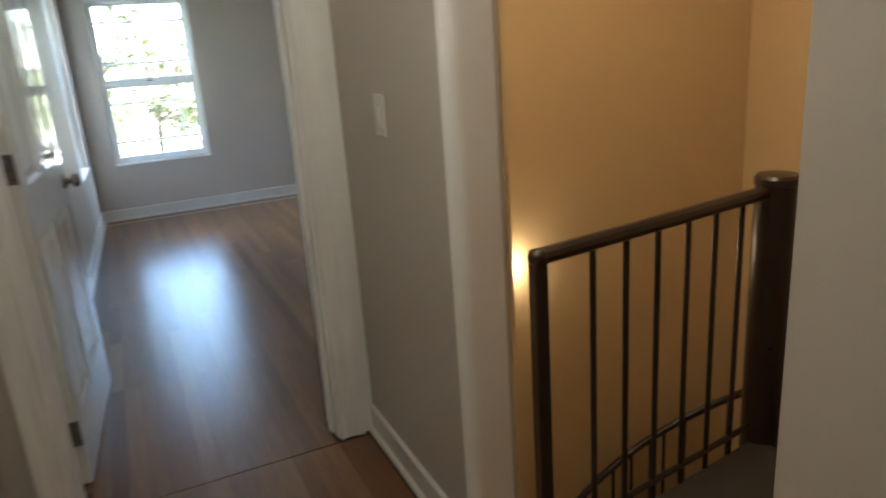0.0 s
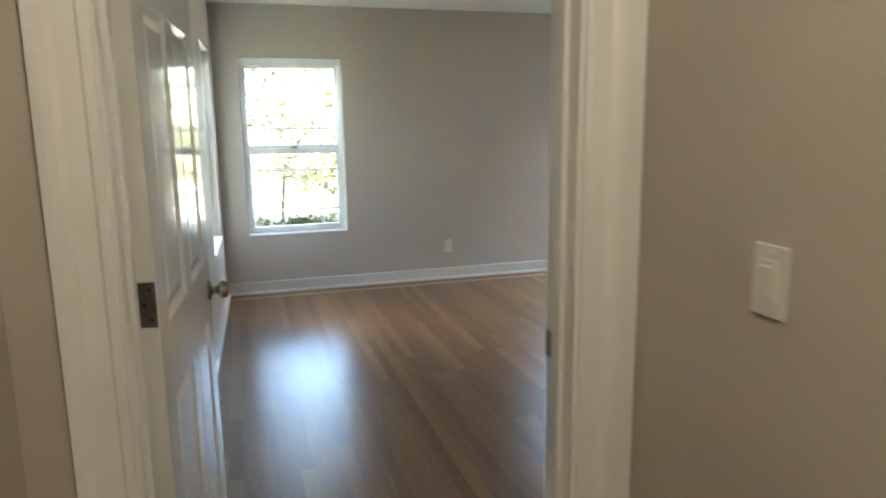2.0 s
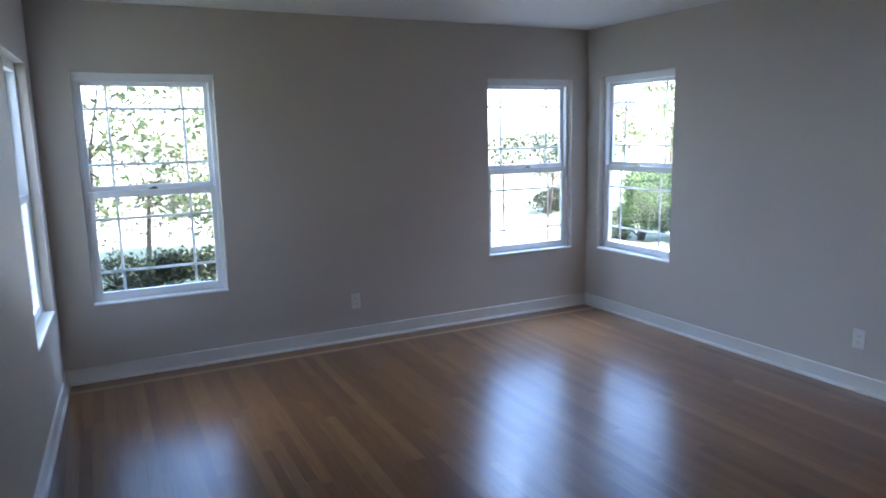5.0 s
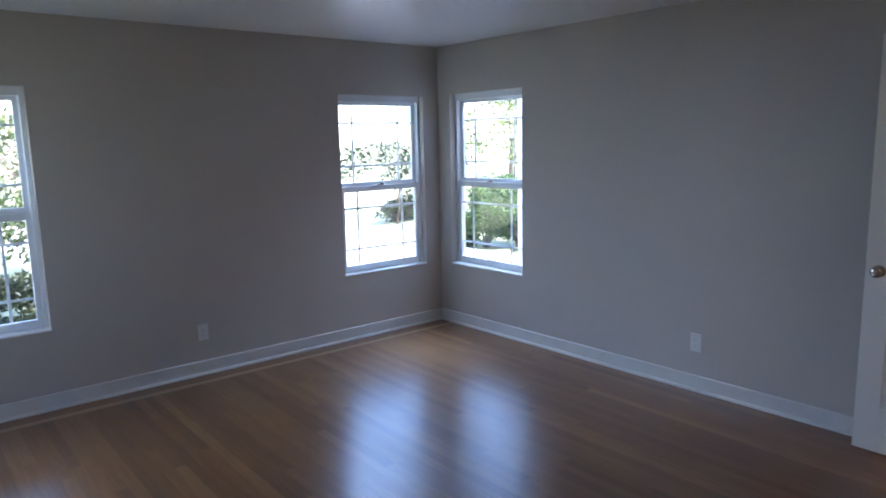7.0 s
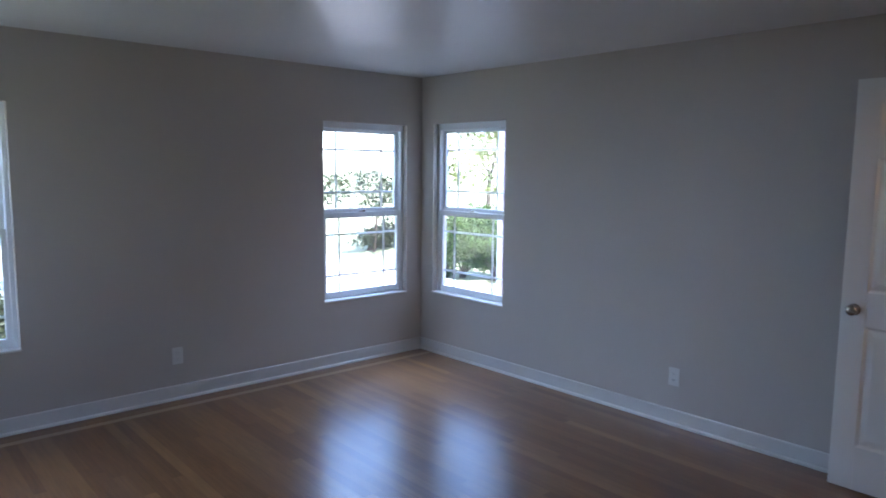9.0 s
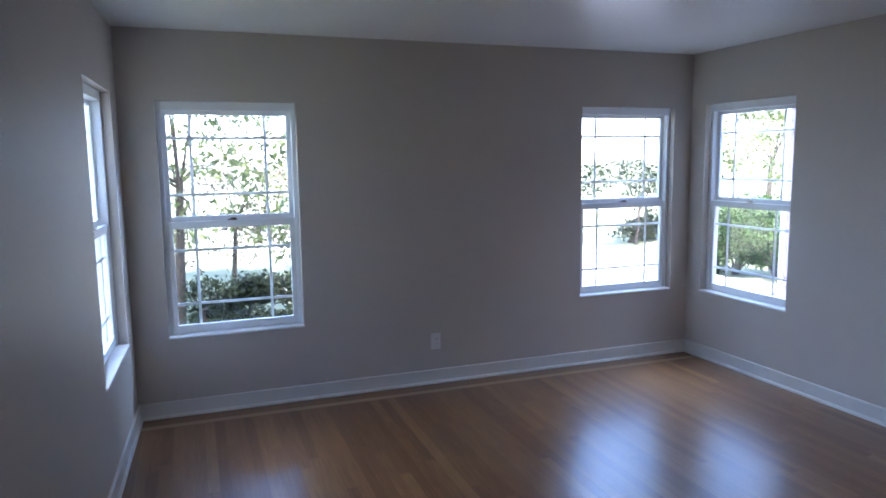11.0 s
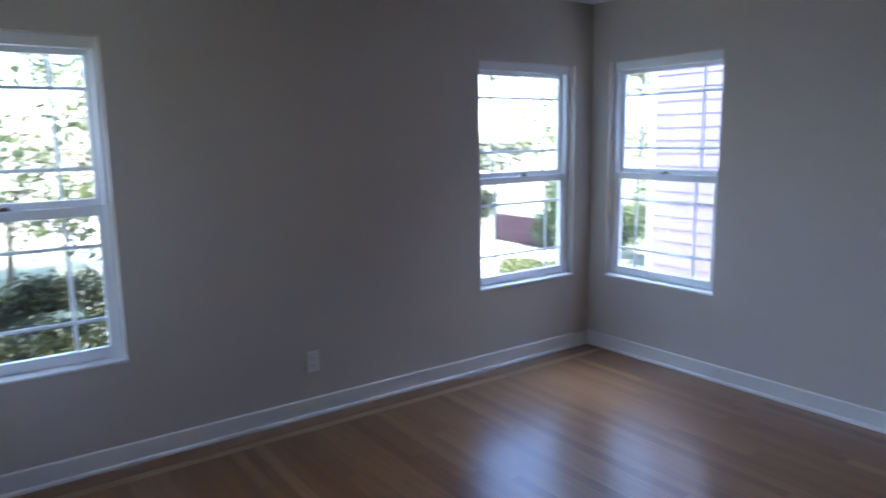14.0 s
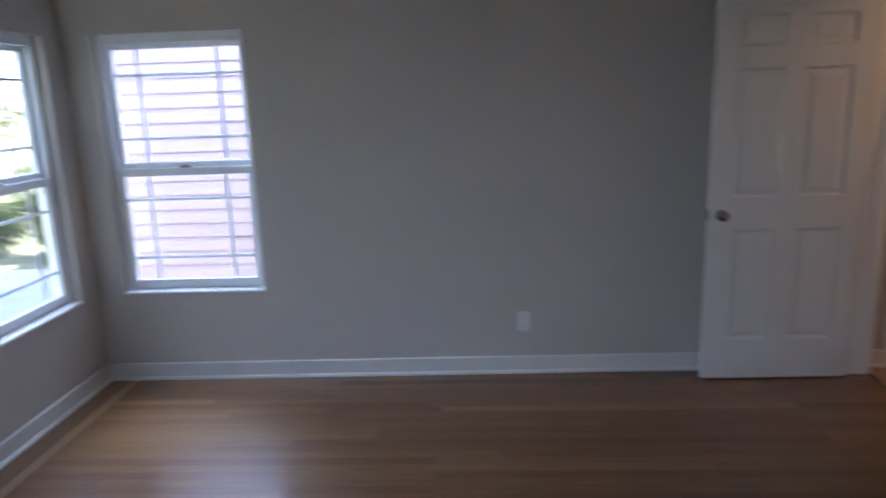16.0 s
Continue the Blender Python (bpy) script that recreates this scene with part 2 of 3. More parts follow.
def lathe(profile, n=24):
    """Turned round z from (radius, height) rows."""
    bm = bmesh.new()
    rings = [[bm.verts.new((r * math.cos(2 * math.pi * k / n), r * math.sin(2 * math.pi * k / n), z)) for k in range(n)] for r, z in profile]
    for r0, r1 in zip(rings, rings[1:]):
        for k in range(n):
            bm.faces.new((r0[k], r0[(k + 1) % n], r1[(k + 1) % n], r1[k]))
    bm.faces.new(rings[0])
    bm.faces.new(rings[-1])
    bmesh.ops.recalc_face_normals(bm, faces=bm.faces)
    return bm


def along(p0, p1):
    """The frame of a wall: x along it from p0 to p1, y to its left, z up."""
    d = (Vector(p1) - Vector(p0)).normalized()
    return Matrix(((d.x, -d.y, 0, p0[0]), (d.y, d.x, 0, p0[1]), (0, 0, 1, 0), (0, 0, 0, 1)))


def wall(name, p0, p1, thick, z0, z1, mat, holes=(), ext=(0.0, 0.0), label="painted plaster wall"):
    """A wall whose seen face runs from p0 to p1; its body lies to the left of that line. holes: (from, to, bottom, top)."""
    length = (Vector(p1) - Vector(p0)).length
    xs = sorted({-ext[0], length + ext[1], *[h[0] for h in holes], *[h[1] for h in holes]})
    zs = sorted({z0, z1, *[h[2] for h in holes], *[h[3] for h in holes]})
    solid = {}
    for i in range(len(xs) - 1):
        for k in range(len(zs) - 1):
            cx, cz = (xs[i] + xs[i + 1]) / 2, (zs[k] + zs[k + 1]) / 2
            solid[i, k] = not any(h[0] < cx < h[1] and h[2] < cz < h[3] for h in holes)
    bm = bmesh.new()
    vs = {}

    def v(i, j, k):
        if (i, j, k) not in vs:
            vs[i, j, k] = bm.verts.new((xs[i], (0, thick)[j], zs[k]))
        return vs[i, j, k]

    for (i, k), s in solid.items():
        if not s:
            continue
        bm.faces.new((v(i, 0, k), v(i + 1, 0, k), v(i + 1, 0, k + 1), v(i, 0, k + 1)))
        bm.faces.new((v(i, 1, k), v(i, 1, k + 1), v(i + 1, 1, k + 1), v(i + 1, 1, k)))
        if not solid.get((i - 1, k)):
            bm.faces.new((v(i, 0, k), v(i, 0, k + 1), v(i, 1, k + 1), v(i, 1, k)))
        if not solid.get((i + 1, k)):
            bm.faces.new((v(i + 1, 0, k), v(i + 1, 1, k), v(i + 1, 1, k + 1), v(i + 1, 0, k + 1)))
        if not solid.get((i, k - 1)):
            bm.faces.new((v(i, 0, k), v(i, 1, k), v(i + 1, 1, k), v(i + 1, 0, k)))
        if not solid.get((i, k + 1)):
            bm.faces.new((v(i, 0, k + 1), v(i + 1, 0, k + 1), v(i + 1, 1, k + 1), v(i, 1, k + 1)))
    ob = obj(name, bm, mat, m=along(p0, p1))
    return tagged(ob, label=label, category="wall", kind="structure")


def profile_run(name, p0, p1, profile, mat, label, category="trim", ends=(0.0, 0.0), z=0.0):
    """A moulding of profile rows (out from the wall, height) along the line p0-p1, out to the right of it."""
    length = (Vector(p1) - Vector(p0)).length
    bm = bmesh.new()
    a = [bm.verts.new((-ends[0], -o, h + z)) for o, h in profile]
    b = [bm.verts.new((length + ends[1], -o, h + z)) for o, h in profile]
    for k in range(len(profile) - 1):
        bm.faces.new((a[k], a[k + 1], b[k + 1], b[k]))
    bm.faces.new((a[-1], a[0], b[0], b[-1]))
    bm.faces.new(a)
    bm.faces.new(reversed(b))
    bmesh.ops.recalc_face_normals(bm, faces=bm.faces)
    ob = obj(name, bm, mat, m=along(p0, p1))
    return tagged(ob, label=label, category=category, kind="structure")


# ---- the plan ----
A, B, C, D = (-0.355, 2.25), (-0.205, 6.80), (3.905, 6.80), (3.965, 2.57)
H = 2.365
HALL_L, HALL_R, HALL_END, HALL_BACK = -0.43, 0.73, 2.12, -1.6
STAIR_A, STAIR_B, STAIR_BACK = 2.385, 2.86, -0.6
JOG = 1.2
LOW = -2.75
EXT = 0.16

# left wall runs from A to B, far wall from B to C, right wall from C to D
LEN_AB = (Vector(B) - Vector(A)).length
W0 = (LEN_AB - 1.06, LEN_AB - 0.235)
W1 = (0.205, 1.033)
W2 = (3.122, 3.947)
W3 = (0.158, 0.983)
wall("wall_west", A, B, EXT, 0, H, WALL, [(*W0, 0.535, 1.97)], (0.12, -0.002), "pale greige painted bedroom wall with one window")
wall("wall_north", B, C, EXT, 0, H, WALL, [(*W1, 0.495, 1.95), (*W2, 0.525, 1.955)], (EXT, EXT), "pale greige painted bedroom wall with two windows")
wall("wall_east", C, D, EXT, 0, H, WALL, [(*W3, 0.525, 1.97)], (-0.002, 1.75), "pale greige painted bedroom wall with a corner window")
# the door wall between the hall and the room, seen face towards the hall
DOOR_X0, DOOR_X1, DOOR_Z = -0.272, 0.608, 2.07
wall("wall_south", (-0.62, HALL_END), (JOG, HALL_END), 0.13, 0, H, WALL, [(DOOR_X0 + 0.62, DOOR_X1 + 0.62, 0, DOOR_Z)], label="greige wall round the open bedroom door")
wall("wall_south_jog", (JOG, 2.455), (JOG, HALL_END + 0.132), 0.10, 0, H, WALL, label="short greige painted return wall")
wall("wall_south_middle", (JOG + 0.1, STAIR_A + 0.048), (STAIR_B + 0.1, STAIR_A + 0.048), 0.022, 0, H, WALL, label="greige painted bedroom wall")
D2X0, D2X1 = 3.05, 3.87
wall("wall_south_door", (STAIR_B + 0.102, STAIR_A + 0.05), (3.963, STAIR_A + 0.05), 0.12, 0, H, WALL, [(D2X0 - STAIR_B - 0.102, D2X1 - STAIR_B - 0.102, 0, DOOR_Z)], label="greige painted wall with the second bedroom door")
# hall
HOLE_Y0, HOLE_Y1 = 0.44, 1.21
wall("wall_hall_east", (HALL_R, HALL_END), (HALL_R, HALL_BACK), 0.072, 0, H, WALL, [(HALL_END - HOLE_Y1, HALL_END - HOLE_Y0, 0, 2.1)], (-0.002, 0), "greige hall wall with the stair opening")
wall("wall_hall_west", (HALL_L, HALL_BACK), (HALL_L, HALL_END), 0.12, 0, H, WALL, (), (0, -0.002), "greige painted hall wall")
wall("wall_hall_south", (HALL_R + 0.115, HALL_BACK), (HALL_L - 0.12, HALL_BACK), 0.12, 0, H, WALL, (), (0.0, 0.0), "greige painted hall end wall")
# stairwell
SX = HALL_R + 0.075
wall("wall_stair_north_near", (SX, HALL_END - 0.012), (JOG, HALL_END - 0.012), 0.01, LOW, H, ORANGE, (), (0, 0), "warm tan painted stairwell wall")
wall("wall_stair_jog", (JOG - 0.012, STAIR_A), (JOG - 0.012, HALL_END), 0.01, LOW, H, ORANGE, (), (0, 0), "warm tan painted stairwell wall")
wall("wall_stair_north", (JOG - 0.012, STAIR_A), (STAIR_B, STAIR_A), 0.045, LOW, H, ORANGE, (), (0.0, 0.1), "warm tan painted stairwell wall")
wall("wall_stair_east", (STAIR_B, STAIR_A), (STAIR_B, STAIR_BACK), 0.1, LOW, H, ORANGE, (), (-0.002, 0.1), "warm tan painted stairwell wall")
wall("wall_stair_south", (STAIR_B, STAIR_BACK), (SX, STAIR_BACK), 0.1, LOW, H, ORANGE, (), (0.0, 0.0), "warm tan painted stairwell wall")
wall("wall_stair_west", (SX + 0.012, STAIR_BACK), (SX + 0.012, HALL_END - 0.014), 0.012, LOW, H, ORANGE, [(HOLE_Y0 - STAIR_BACK, HOLE_Y1 - STAIR_BACK, 0, 2.1)], (0.0, -0.002), "warm tan painted stairwell wall with the opening")
# small room behind the second door
wall("wall_closet_south", (3.957, 0.9), (STAIR_B + 0.1, 0.9), 0.1, 0, H, WALL, (), (0, 0), "plain greige closet wall")
wall("wall_closet_west", (STAIR_B + 0.112, 0.9), (STAIR_B + 0.112, STAIR_A + 0.048), 0.01, 0, H, WALL, (), (0, 0), "plain greige closet wall")


def slab(name, poly, z0, z1, mat, label, category):
    bm = bmesh.new()
    lo = [bm.verts.new((x, y, z0)) for x, y in poly]
    hi = [bm.verts.new((x, y, z1)) for x, y in poly]
    bm.faces.new(reversed(lo))
    bm.faces.new(hi)
    for k in range(len(poly)):
        j = (k + 1) % len(poly)
        bm.faces.new((lo[k], lo[j], hi[j], hi[k]))
    bmesh.ops.recalc_face_normals(bm, faces=bm.faces)
    return tagged(obj(name, bm, mat), label=label, category=category, kind="structure")


slab("ceiling", [(-0.7, -1.8), (4.3, -1.8), (4.3, 7.1), (-0.7, 7.1)], H, H + 0.12, CEIL, "smooth white painted ceiling", "ceiling")
SUB = material("dark_joint_filler", (0.06, 0.032, 0.017), 0.8)
slab("floor", [(-0.52, HALL_END - 0.03), (JOG - 0.02, HALL_END - 0.03), (JOG - 0.02, STAIR_A + 0.047), (4.09, STAIR_A + 0.047), (4.09, 6.95), (-0.48, 6.95)], -0.15, -0.008, SUB, "varnished oak strip floor", "floor")
slab("floor_hall", [(-0.56, -1.72), (SX, -1.72), (SX, HALL_END - 0.03), (-0.56, HALL_END - 0.03)], -0.15, -0.008, SUB, "varnished oak strip hall floor", "floor")
slab("floor_closet", [(STAIR_B + 0.1, 0.85), (4.09, 0.85), (4.09, STAIR_A + 0.045), (STAIR_B + 0.1, STAIR_A + 0.045)], -0.15, -0.002, OAK, "varnished wood closet floor", "floor")
slab("floor_below", [(SX - 1.5, STAIR_BACK - 0.1), (STAIR_B + 0.1, STAIR_BACK - 0.1), (STAIR_B + 0.1, STAIR_A + 0.045), (SX - 1.5, STAIR_A + 0.045)], LOW - 0.1, LOW, OAK, "wood floor at the foot of the stairs", "floor")

# ---- baseboards ----
BASE = [(0.0, 0.0), (0.026, 0.0), (0.0255, 0.008), (0.022, 0.014), (0.014, 0.019), (0.014, 0.094), (0.0125, 0.098), (0.009, 0.100), (0.0, 0.100)]


def baseboard(p0, p1, name="baseboard"):
    return profile_run(name, p0, p1, BASE, BASEPAINT, "white painted baseboard with shoe moulding", "baseboard")


baseboard(A, B)
baseboard(B, C)
baseboard(C, D)
baseboard((HALL_R, HALL_END), (HALL_R, HOLE_Y1 + 0.08))
baseboard((HALL_R, HOLE_Y0), (HALL_R, HALL_BACK))
baseboard((HALL_L, HALL_BACK), (HALL_L, HALL_END))
baseboard((3.955, 2.448), (3.957, 0.9))


# ---- casings and jambs ----
CASE = [(0.0, 0.0), (0.012, 0.0), (0.016, 0.006), (0.018, 0.014), (0.013, 0.020), (0.013, 0.055), (0.019, 0.066), (0.022, 0.082), (0.022, 0.096), (0.0, 0.096)]


def casing(name, x_in, y, z_top, side, width, parent, outward=-1):
    """One upright casing board: from the opening's edge x_in to side * width, in front of the plane y."""
    bm = bmesh.new()
    k = width / 0.096
    a = [bm.verts.new((x_in + side * h * k, y + outward * o, 0)) for o, h in CASE]
    b = [bm.verts.new((x_in + side * h * k, y + outward * o, z_top)) for o, h in CASE]
    n = len(CASE)
    for i in range(n):
        bm.faces.new((a[i], a[(i + 1) % n], b[(i + 1) % n], b[i]))
    bm.faces.new(a)
    bm.faces.new(reversed(b))
    bmesh.ops.recalc_face_normals(bm, faces=bm.faces)
    return part(name, bm, WHITE, parent)


def door_frame(name, x0, x1, y0, y1, z, m, label, stop_at, sides=(-1, 1), filler=()):
    """Jambs, stops and casings of a doorway through a wall from y0 to y1."""
    e = tagged(new(name), label=label, category="door frame", kind="structure")
    e.matrix_world = m
    for nm, r in (("jamb", (x0, x0 + 0.02, y0, y1, 0, z)), ("jamb", (x1 - 0.02, x1, y0, y1, 0, z)), ("head_jamb", (x0, x1, y0, y1, z - 0.02, z))):
        if nm == "head_jamb":
            r = (x0 + 0.02, x1 - 0.02, *r[2:])
        part(nm, boxes(r, bevel=0.002), WHITE, e)
    s0, s1 = stop_at
    part("stop", boxes((x0 + 0.02, x0 + 0.031, s0, s1, 0, z - 0.02), bevel=0.002), WHITE, e)
    part("stop", boxes((x1 - 0.031, x1 - 0.02, s0, s1, 0, z - 0.02), bevel=0.002), WHITE, e)
    part("stop", boxes((x0 + 0.031, x1 - 0.031, s0, s1, z - 0.031, z - 0.02), bevel=0.002), WHITE, e)
    for side in sides:
        y = y0 if side < 0 else y1
        casing("casing", x0 + 0.012, y, z + 0.09, -1, 0.09, e, side)
        casing("casing", x1 - 0.012, y, z + 0.09, 1, 0.09, e, side)
        ya, yb = sorted((y, y + side * 0.018))
        part("head_casing", boxes((x0 + 0.012, x1 - 0.012, ya, yb, z - 0.008, z + 0.088), bevel=0.003), WHITE, e)
    for r in filler:
        part("filler", boxes(r, bevel=0.002), WHITE, e)
    return e


FR = door_frame("door_frame_1", DOOR_X0, DOOR_X1, HALL_END - 0.002, HALL_END + 0.132, DOOR_Z, Matrix(), "white painted door frame with moulded casings", (HALL_END + 0.045, HALL_END + 0.085), filler=((0.687, HALL_R - 0.002, HALL_END - 0.012, HALL_END - 0.001, 0, DOOR_Z + 0.09),))
door_frame("door_frame_2", D2X0, D2X1, STAIR_A + 0.048, STAIR_A + 0.172, DOOR_Z, Matrix(), "white painted door frame of the second door", (STAIR_A + 0.08, STAIR_A + 0.12), sides=(1,))
OPEN = tagged(new("opening_trim"), label="white painted wooden trim round the stair opening", category="trim", kind="structure")
rounded = boxes((HALL_R - 0.05, SX + 0.014, HOLE_Y1 - 0.001, HOLE_Y1 + 0.034, 0, 2.12))
bmesh.ops.bevel(rounded, geom=[e for e in rounded.edges if abs(e.verts[0].co.z - e.verts[1].co.z) > 1 and e.verts[0].co.y < HOLE_Y1 + 0.01], offset=0.032, segments=5, affect="EDGES", profile=0.5)
part("jamb", rounded, WHITE, OPEN)
part("head", boxes((HALL_R - 0.05, SX + 0.014, HOLE_Y0, HOLE_Y1 - 0.001, 2.08, 2.14), bevel=0.012), WHITE, OPEN)


# ---- doors ----
def raised_panel(w, h, depth=0.035):
    """A raised panel w by h, both faces, centred on y = 0."""
    bm = bmesh.new()
    rings = []
    for s in (-1, 1):
        ring = []
        for inset, y in ((0.0, depth / 2 - 0.001), (0.012, depth / 2 - 0.010), (0.020, depth / 2 - 0.010), (0.045, depth / 2 - 0.003)):
            ring.append([bm.verts.new((x, s * y, z)) for x, z in ((inset, inset), (w - inset, inset), (w - inset, h - inset), (inset, h - inset))])
        for r0, r1 in zip(ring, ring[1:]):
            for k in range(4):
                bm.faces.new((r0[k], r0[(k + 1) % 4], r1[(k + 1) % 4], r1[k]))
        bm.faces.new(ring[-1])
        rings.append(ring)
    for k in range(4):
        bm.faces.new((rings[0][0][k], rings[0][0][(k + 1) % 4], rings[1][0][(k + 1) % 4], rings[1][0][k]))
    bmesh.ops.recalc_face_normals(bm, faces=bm.faces)
    return bm


def door(name, w, h, m, label, hinge_side=1):
    """A six-panel leaf. x runs from the hinge to the latch edge, y is its thickness."""
    e = tagged(new(name), label=label, category="door", kind="structure")
    e.matrix_world = m
    t, st, mu = 0.0175, 0.112, 0.10
    rails = [(0.012, 0.235), (0.845, 1.015), (1.665, 1.775), (h - 0.115, h)]
    pw = (w - 2 * st - mu) / 2
    part("stile", boxes((0, st, -t, t, 0.012, h), bevel=0.0015), DOORPAINT, e)
    part("stile", boxes((w - st, w, -t, t, 0.012, h), bevel=0.0015), DOORPAINT, e)
    for a, b in rails:
        part("rail", boxes((st, w - st, -t, t, a, b), bevel=0.0005), DOORPAINT, e)
    for (a, b), (c, d) in zip(rails, rails[1:]):
        part("mullion", boxes((st + pw, st + pw + mu, -t, t, b, c), bevel=0.0005), DOORPAINT, e)
        for x in (st, st + pw + mu):
            part("panel", raised_panel(pw, c - b), DOORPAINT, e, m=Matrix.Translation((x, 0, b)))
    knob = [(0.0295, 0), (0.0295, 0.004), (0.027, 0.008), (0.013, 0.010), (0.011, 0.018), (0.012, 0.026), (0.020, 0.031), (0.0265, 0.038), (0.0275, 0.046), (0.024, 0.055), (0.015, 0.060), (0.004, 0.0615)]
    for s in (-1, 1):
        turn = pose(w - 0.062, s * t, 0.925, 90 * -s, 0, 0)
        part("knob", lathe(knob), NICKEL, e, "satin nickel round door knob", turn, smooth=True)
    part("latch_plate", boxes((w - 0.0005, w + 0.0015, -0.0125, 0.0125, 0.897, 0.953)), NICKEL, e, "nickel latch plate")
    for z in (0.20, 1.08, 1.82):
        bm = boxes((-0.0015, 0.0, -0.0165, 0.0165, z - 0.045, z + 0.045))
        rod(bm, (-0.004, hinge_side * (t + 0.004), z - 0.046), (-0.004, hinge_side * (t + 0.004), z + 0.046), 0.006)
        hinge = part("hinge", bm, HINGE, e, "worn steel butt hinge")
        for dy, dz in ((-0.006, -0.03), (0.006, 0.0), (-0.006, 0.03)):
            part("screw", rod(bmesh.new(), (-0.0014, dy, z + dz), (-0.0022, dy, z + dz), 0.0035, 8), SCREW, hinge)
    return e


door("door_1", 0.825, 2.04, pose(-0.238, 2.288, 0, 0, 0, 85.8), "white six-panel door standing open beside the wall", 1)
door("door_2", 0.79, 2.04, pose(3.812, 2.588, 0, 0, 0, 90.4), "white six-panel door standing open beside the wall", -1)
hinge_leaf = boxes((-0.252, -0.2505, 2.215, 2.25, 1.035, 1.125))
part("hinge_leaf", hinge_leaf, HINGE, FR, "worn steel hinge leaf on the jamb")
part("strike_plate", boxes((0.5865, 0.588, 2.208, 2.250, 0.90, 0.96)), HINGE, FR, "worn steel strike plate on the jamb")


# ---- windows ----
def window(name, m, w, h, label):
    """A white double-hung window. x along the opening, y outward from the room's wall face, z up from the opening's bottom."""
    e = tagged(new(name), label=label, category="window", kind="structure")
    e.matrix_world = m
    f, ft = 0.026, 0.052
    y0, y1 = 0.05, 0.135
    fr = tagged(obj("window_frame", boxes((0, f, y0, y1, 0, h), (w - f, w, y0, y1, 0, h), (f, w - f, y0, y1, h - ft, h), (f, w - f, y0 + 0.02, y1, 0, f + 0.006), bevel=0.002), VINYL, e), label="white vinyl window frame")
    part("track", boxes((f, f + 0.008, y0 + 0.040, y0 + 0.046, f, h - ft), (w - f - 0.008, w - f, y0 + 0.040, y0 + 0.046, f, h - ft)), VINYL, e)
    part("window_sill", boxes((-0.004, w + 0.004, -0.008, y0 + 0.0195, -0.002, 0.012), bevel=0.003), WHITE, e, "white painted window sill")
    mid = (h - 0.032) * 0.498

    def sash(nm, ya, yb, za, zb, st, top, bot):
        s = part(nm, boxes((f + 0.001, f + st, ya, yb, za, zb), (w - f - st, w - f - 0.001, ya, yb, za, zb), (f + st, w - f - st, ya, yb, zb - top, zb), (f + st, w - f - st, ya, yb, za, za + bot), bevel=0.002), VINYL, e)
        gx0, gx1, gz0, gz1 = f + st, w - f - st, za + bot, zb - top
        yc = (ya + yb) / 2
        part("pane", boxes((gx0 - 0.004, gx1 + 0.004, yc - 0.002, yc + 0.002, gz0 - 0.004, gz1 + 0.004)), GLASS, s).visible_shadow = False
        gw, gh, b = gx1 - gx0, gz1 - gz0, 0.0085
        for k in (0.185, 0.815):
            x = gx0 + gw * k
            part("muntin", boxes((x - b, x + b, yc + 0.003, yc + 0.011, gz0, gz1), bevel=0.002), VINYL, s)
            z = gz0 + gh * (0.215 if k < 0.5 else 0.775)
            part("muntin", boxes((gx0, gx1, yc + 0.0035, yc + 0.0105, z - b, z + b), bevel=0.002), VINYL, s)
        return s

    sash("upper_sash", y0 + 0.047, y0 + 0.077, mid - 0.024, h - ft, 0.028, 0.026, 0.066)
    low = sash("lower_sash", y0 + 0.010, y0 + 0.039, f * 0.5 + 0.008, mid + 0.012, 0.032, 0.044, 0.046)
    bm = boxes((w / 2 - 0.028, w / 2 + 0.028, y0 + 0.006, y0 + 0.028, mid + 0.012, mid + 0.020), bevel=0.002)
    rod(bm, (w / 2 - 0.01, y0 + 0.014, mid + 0.023), (w / 2 + 0.022, y0 + 0.008, mid + 0.025), 0.005)
    part("lock", bm, NICKEL, e, "small metal sash lock")
    return e


for name, p0, p1, (s0, s1), z0, z1, label in (
    ("window_1", A, B, W0, 0.535, 1.97, "white double-hung window with muntins in the side wall, closed"),
    ("window_2", B, C, W1, 0.495, 1.95, "white double-hung window with muntins, closed"),
    ("window_3", B, C, W2, 0.525, 1.955, "white double-hung window with muntins beside the corner"),
    ("window_4", C, D, W3, 0.525, 1.97, "white double-hung corner window facing the pink house"),
):
    window(name, along(p0, p1) @ Matrix.Translation((s0, 0, z0)), s1 - s0, z1 - z0, label)


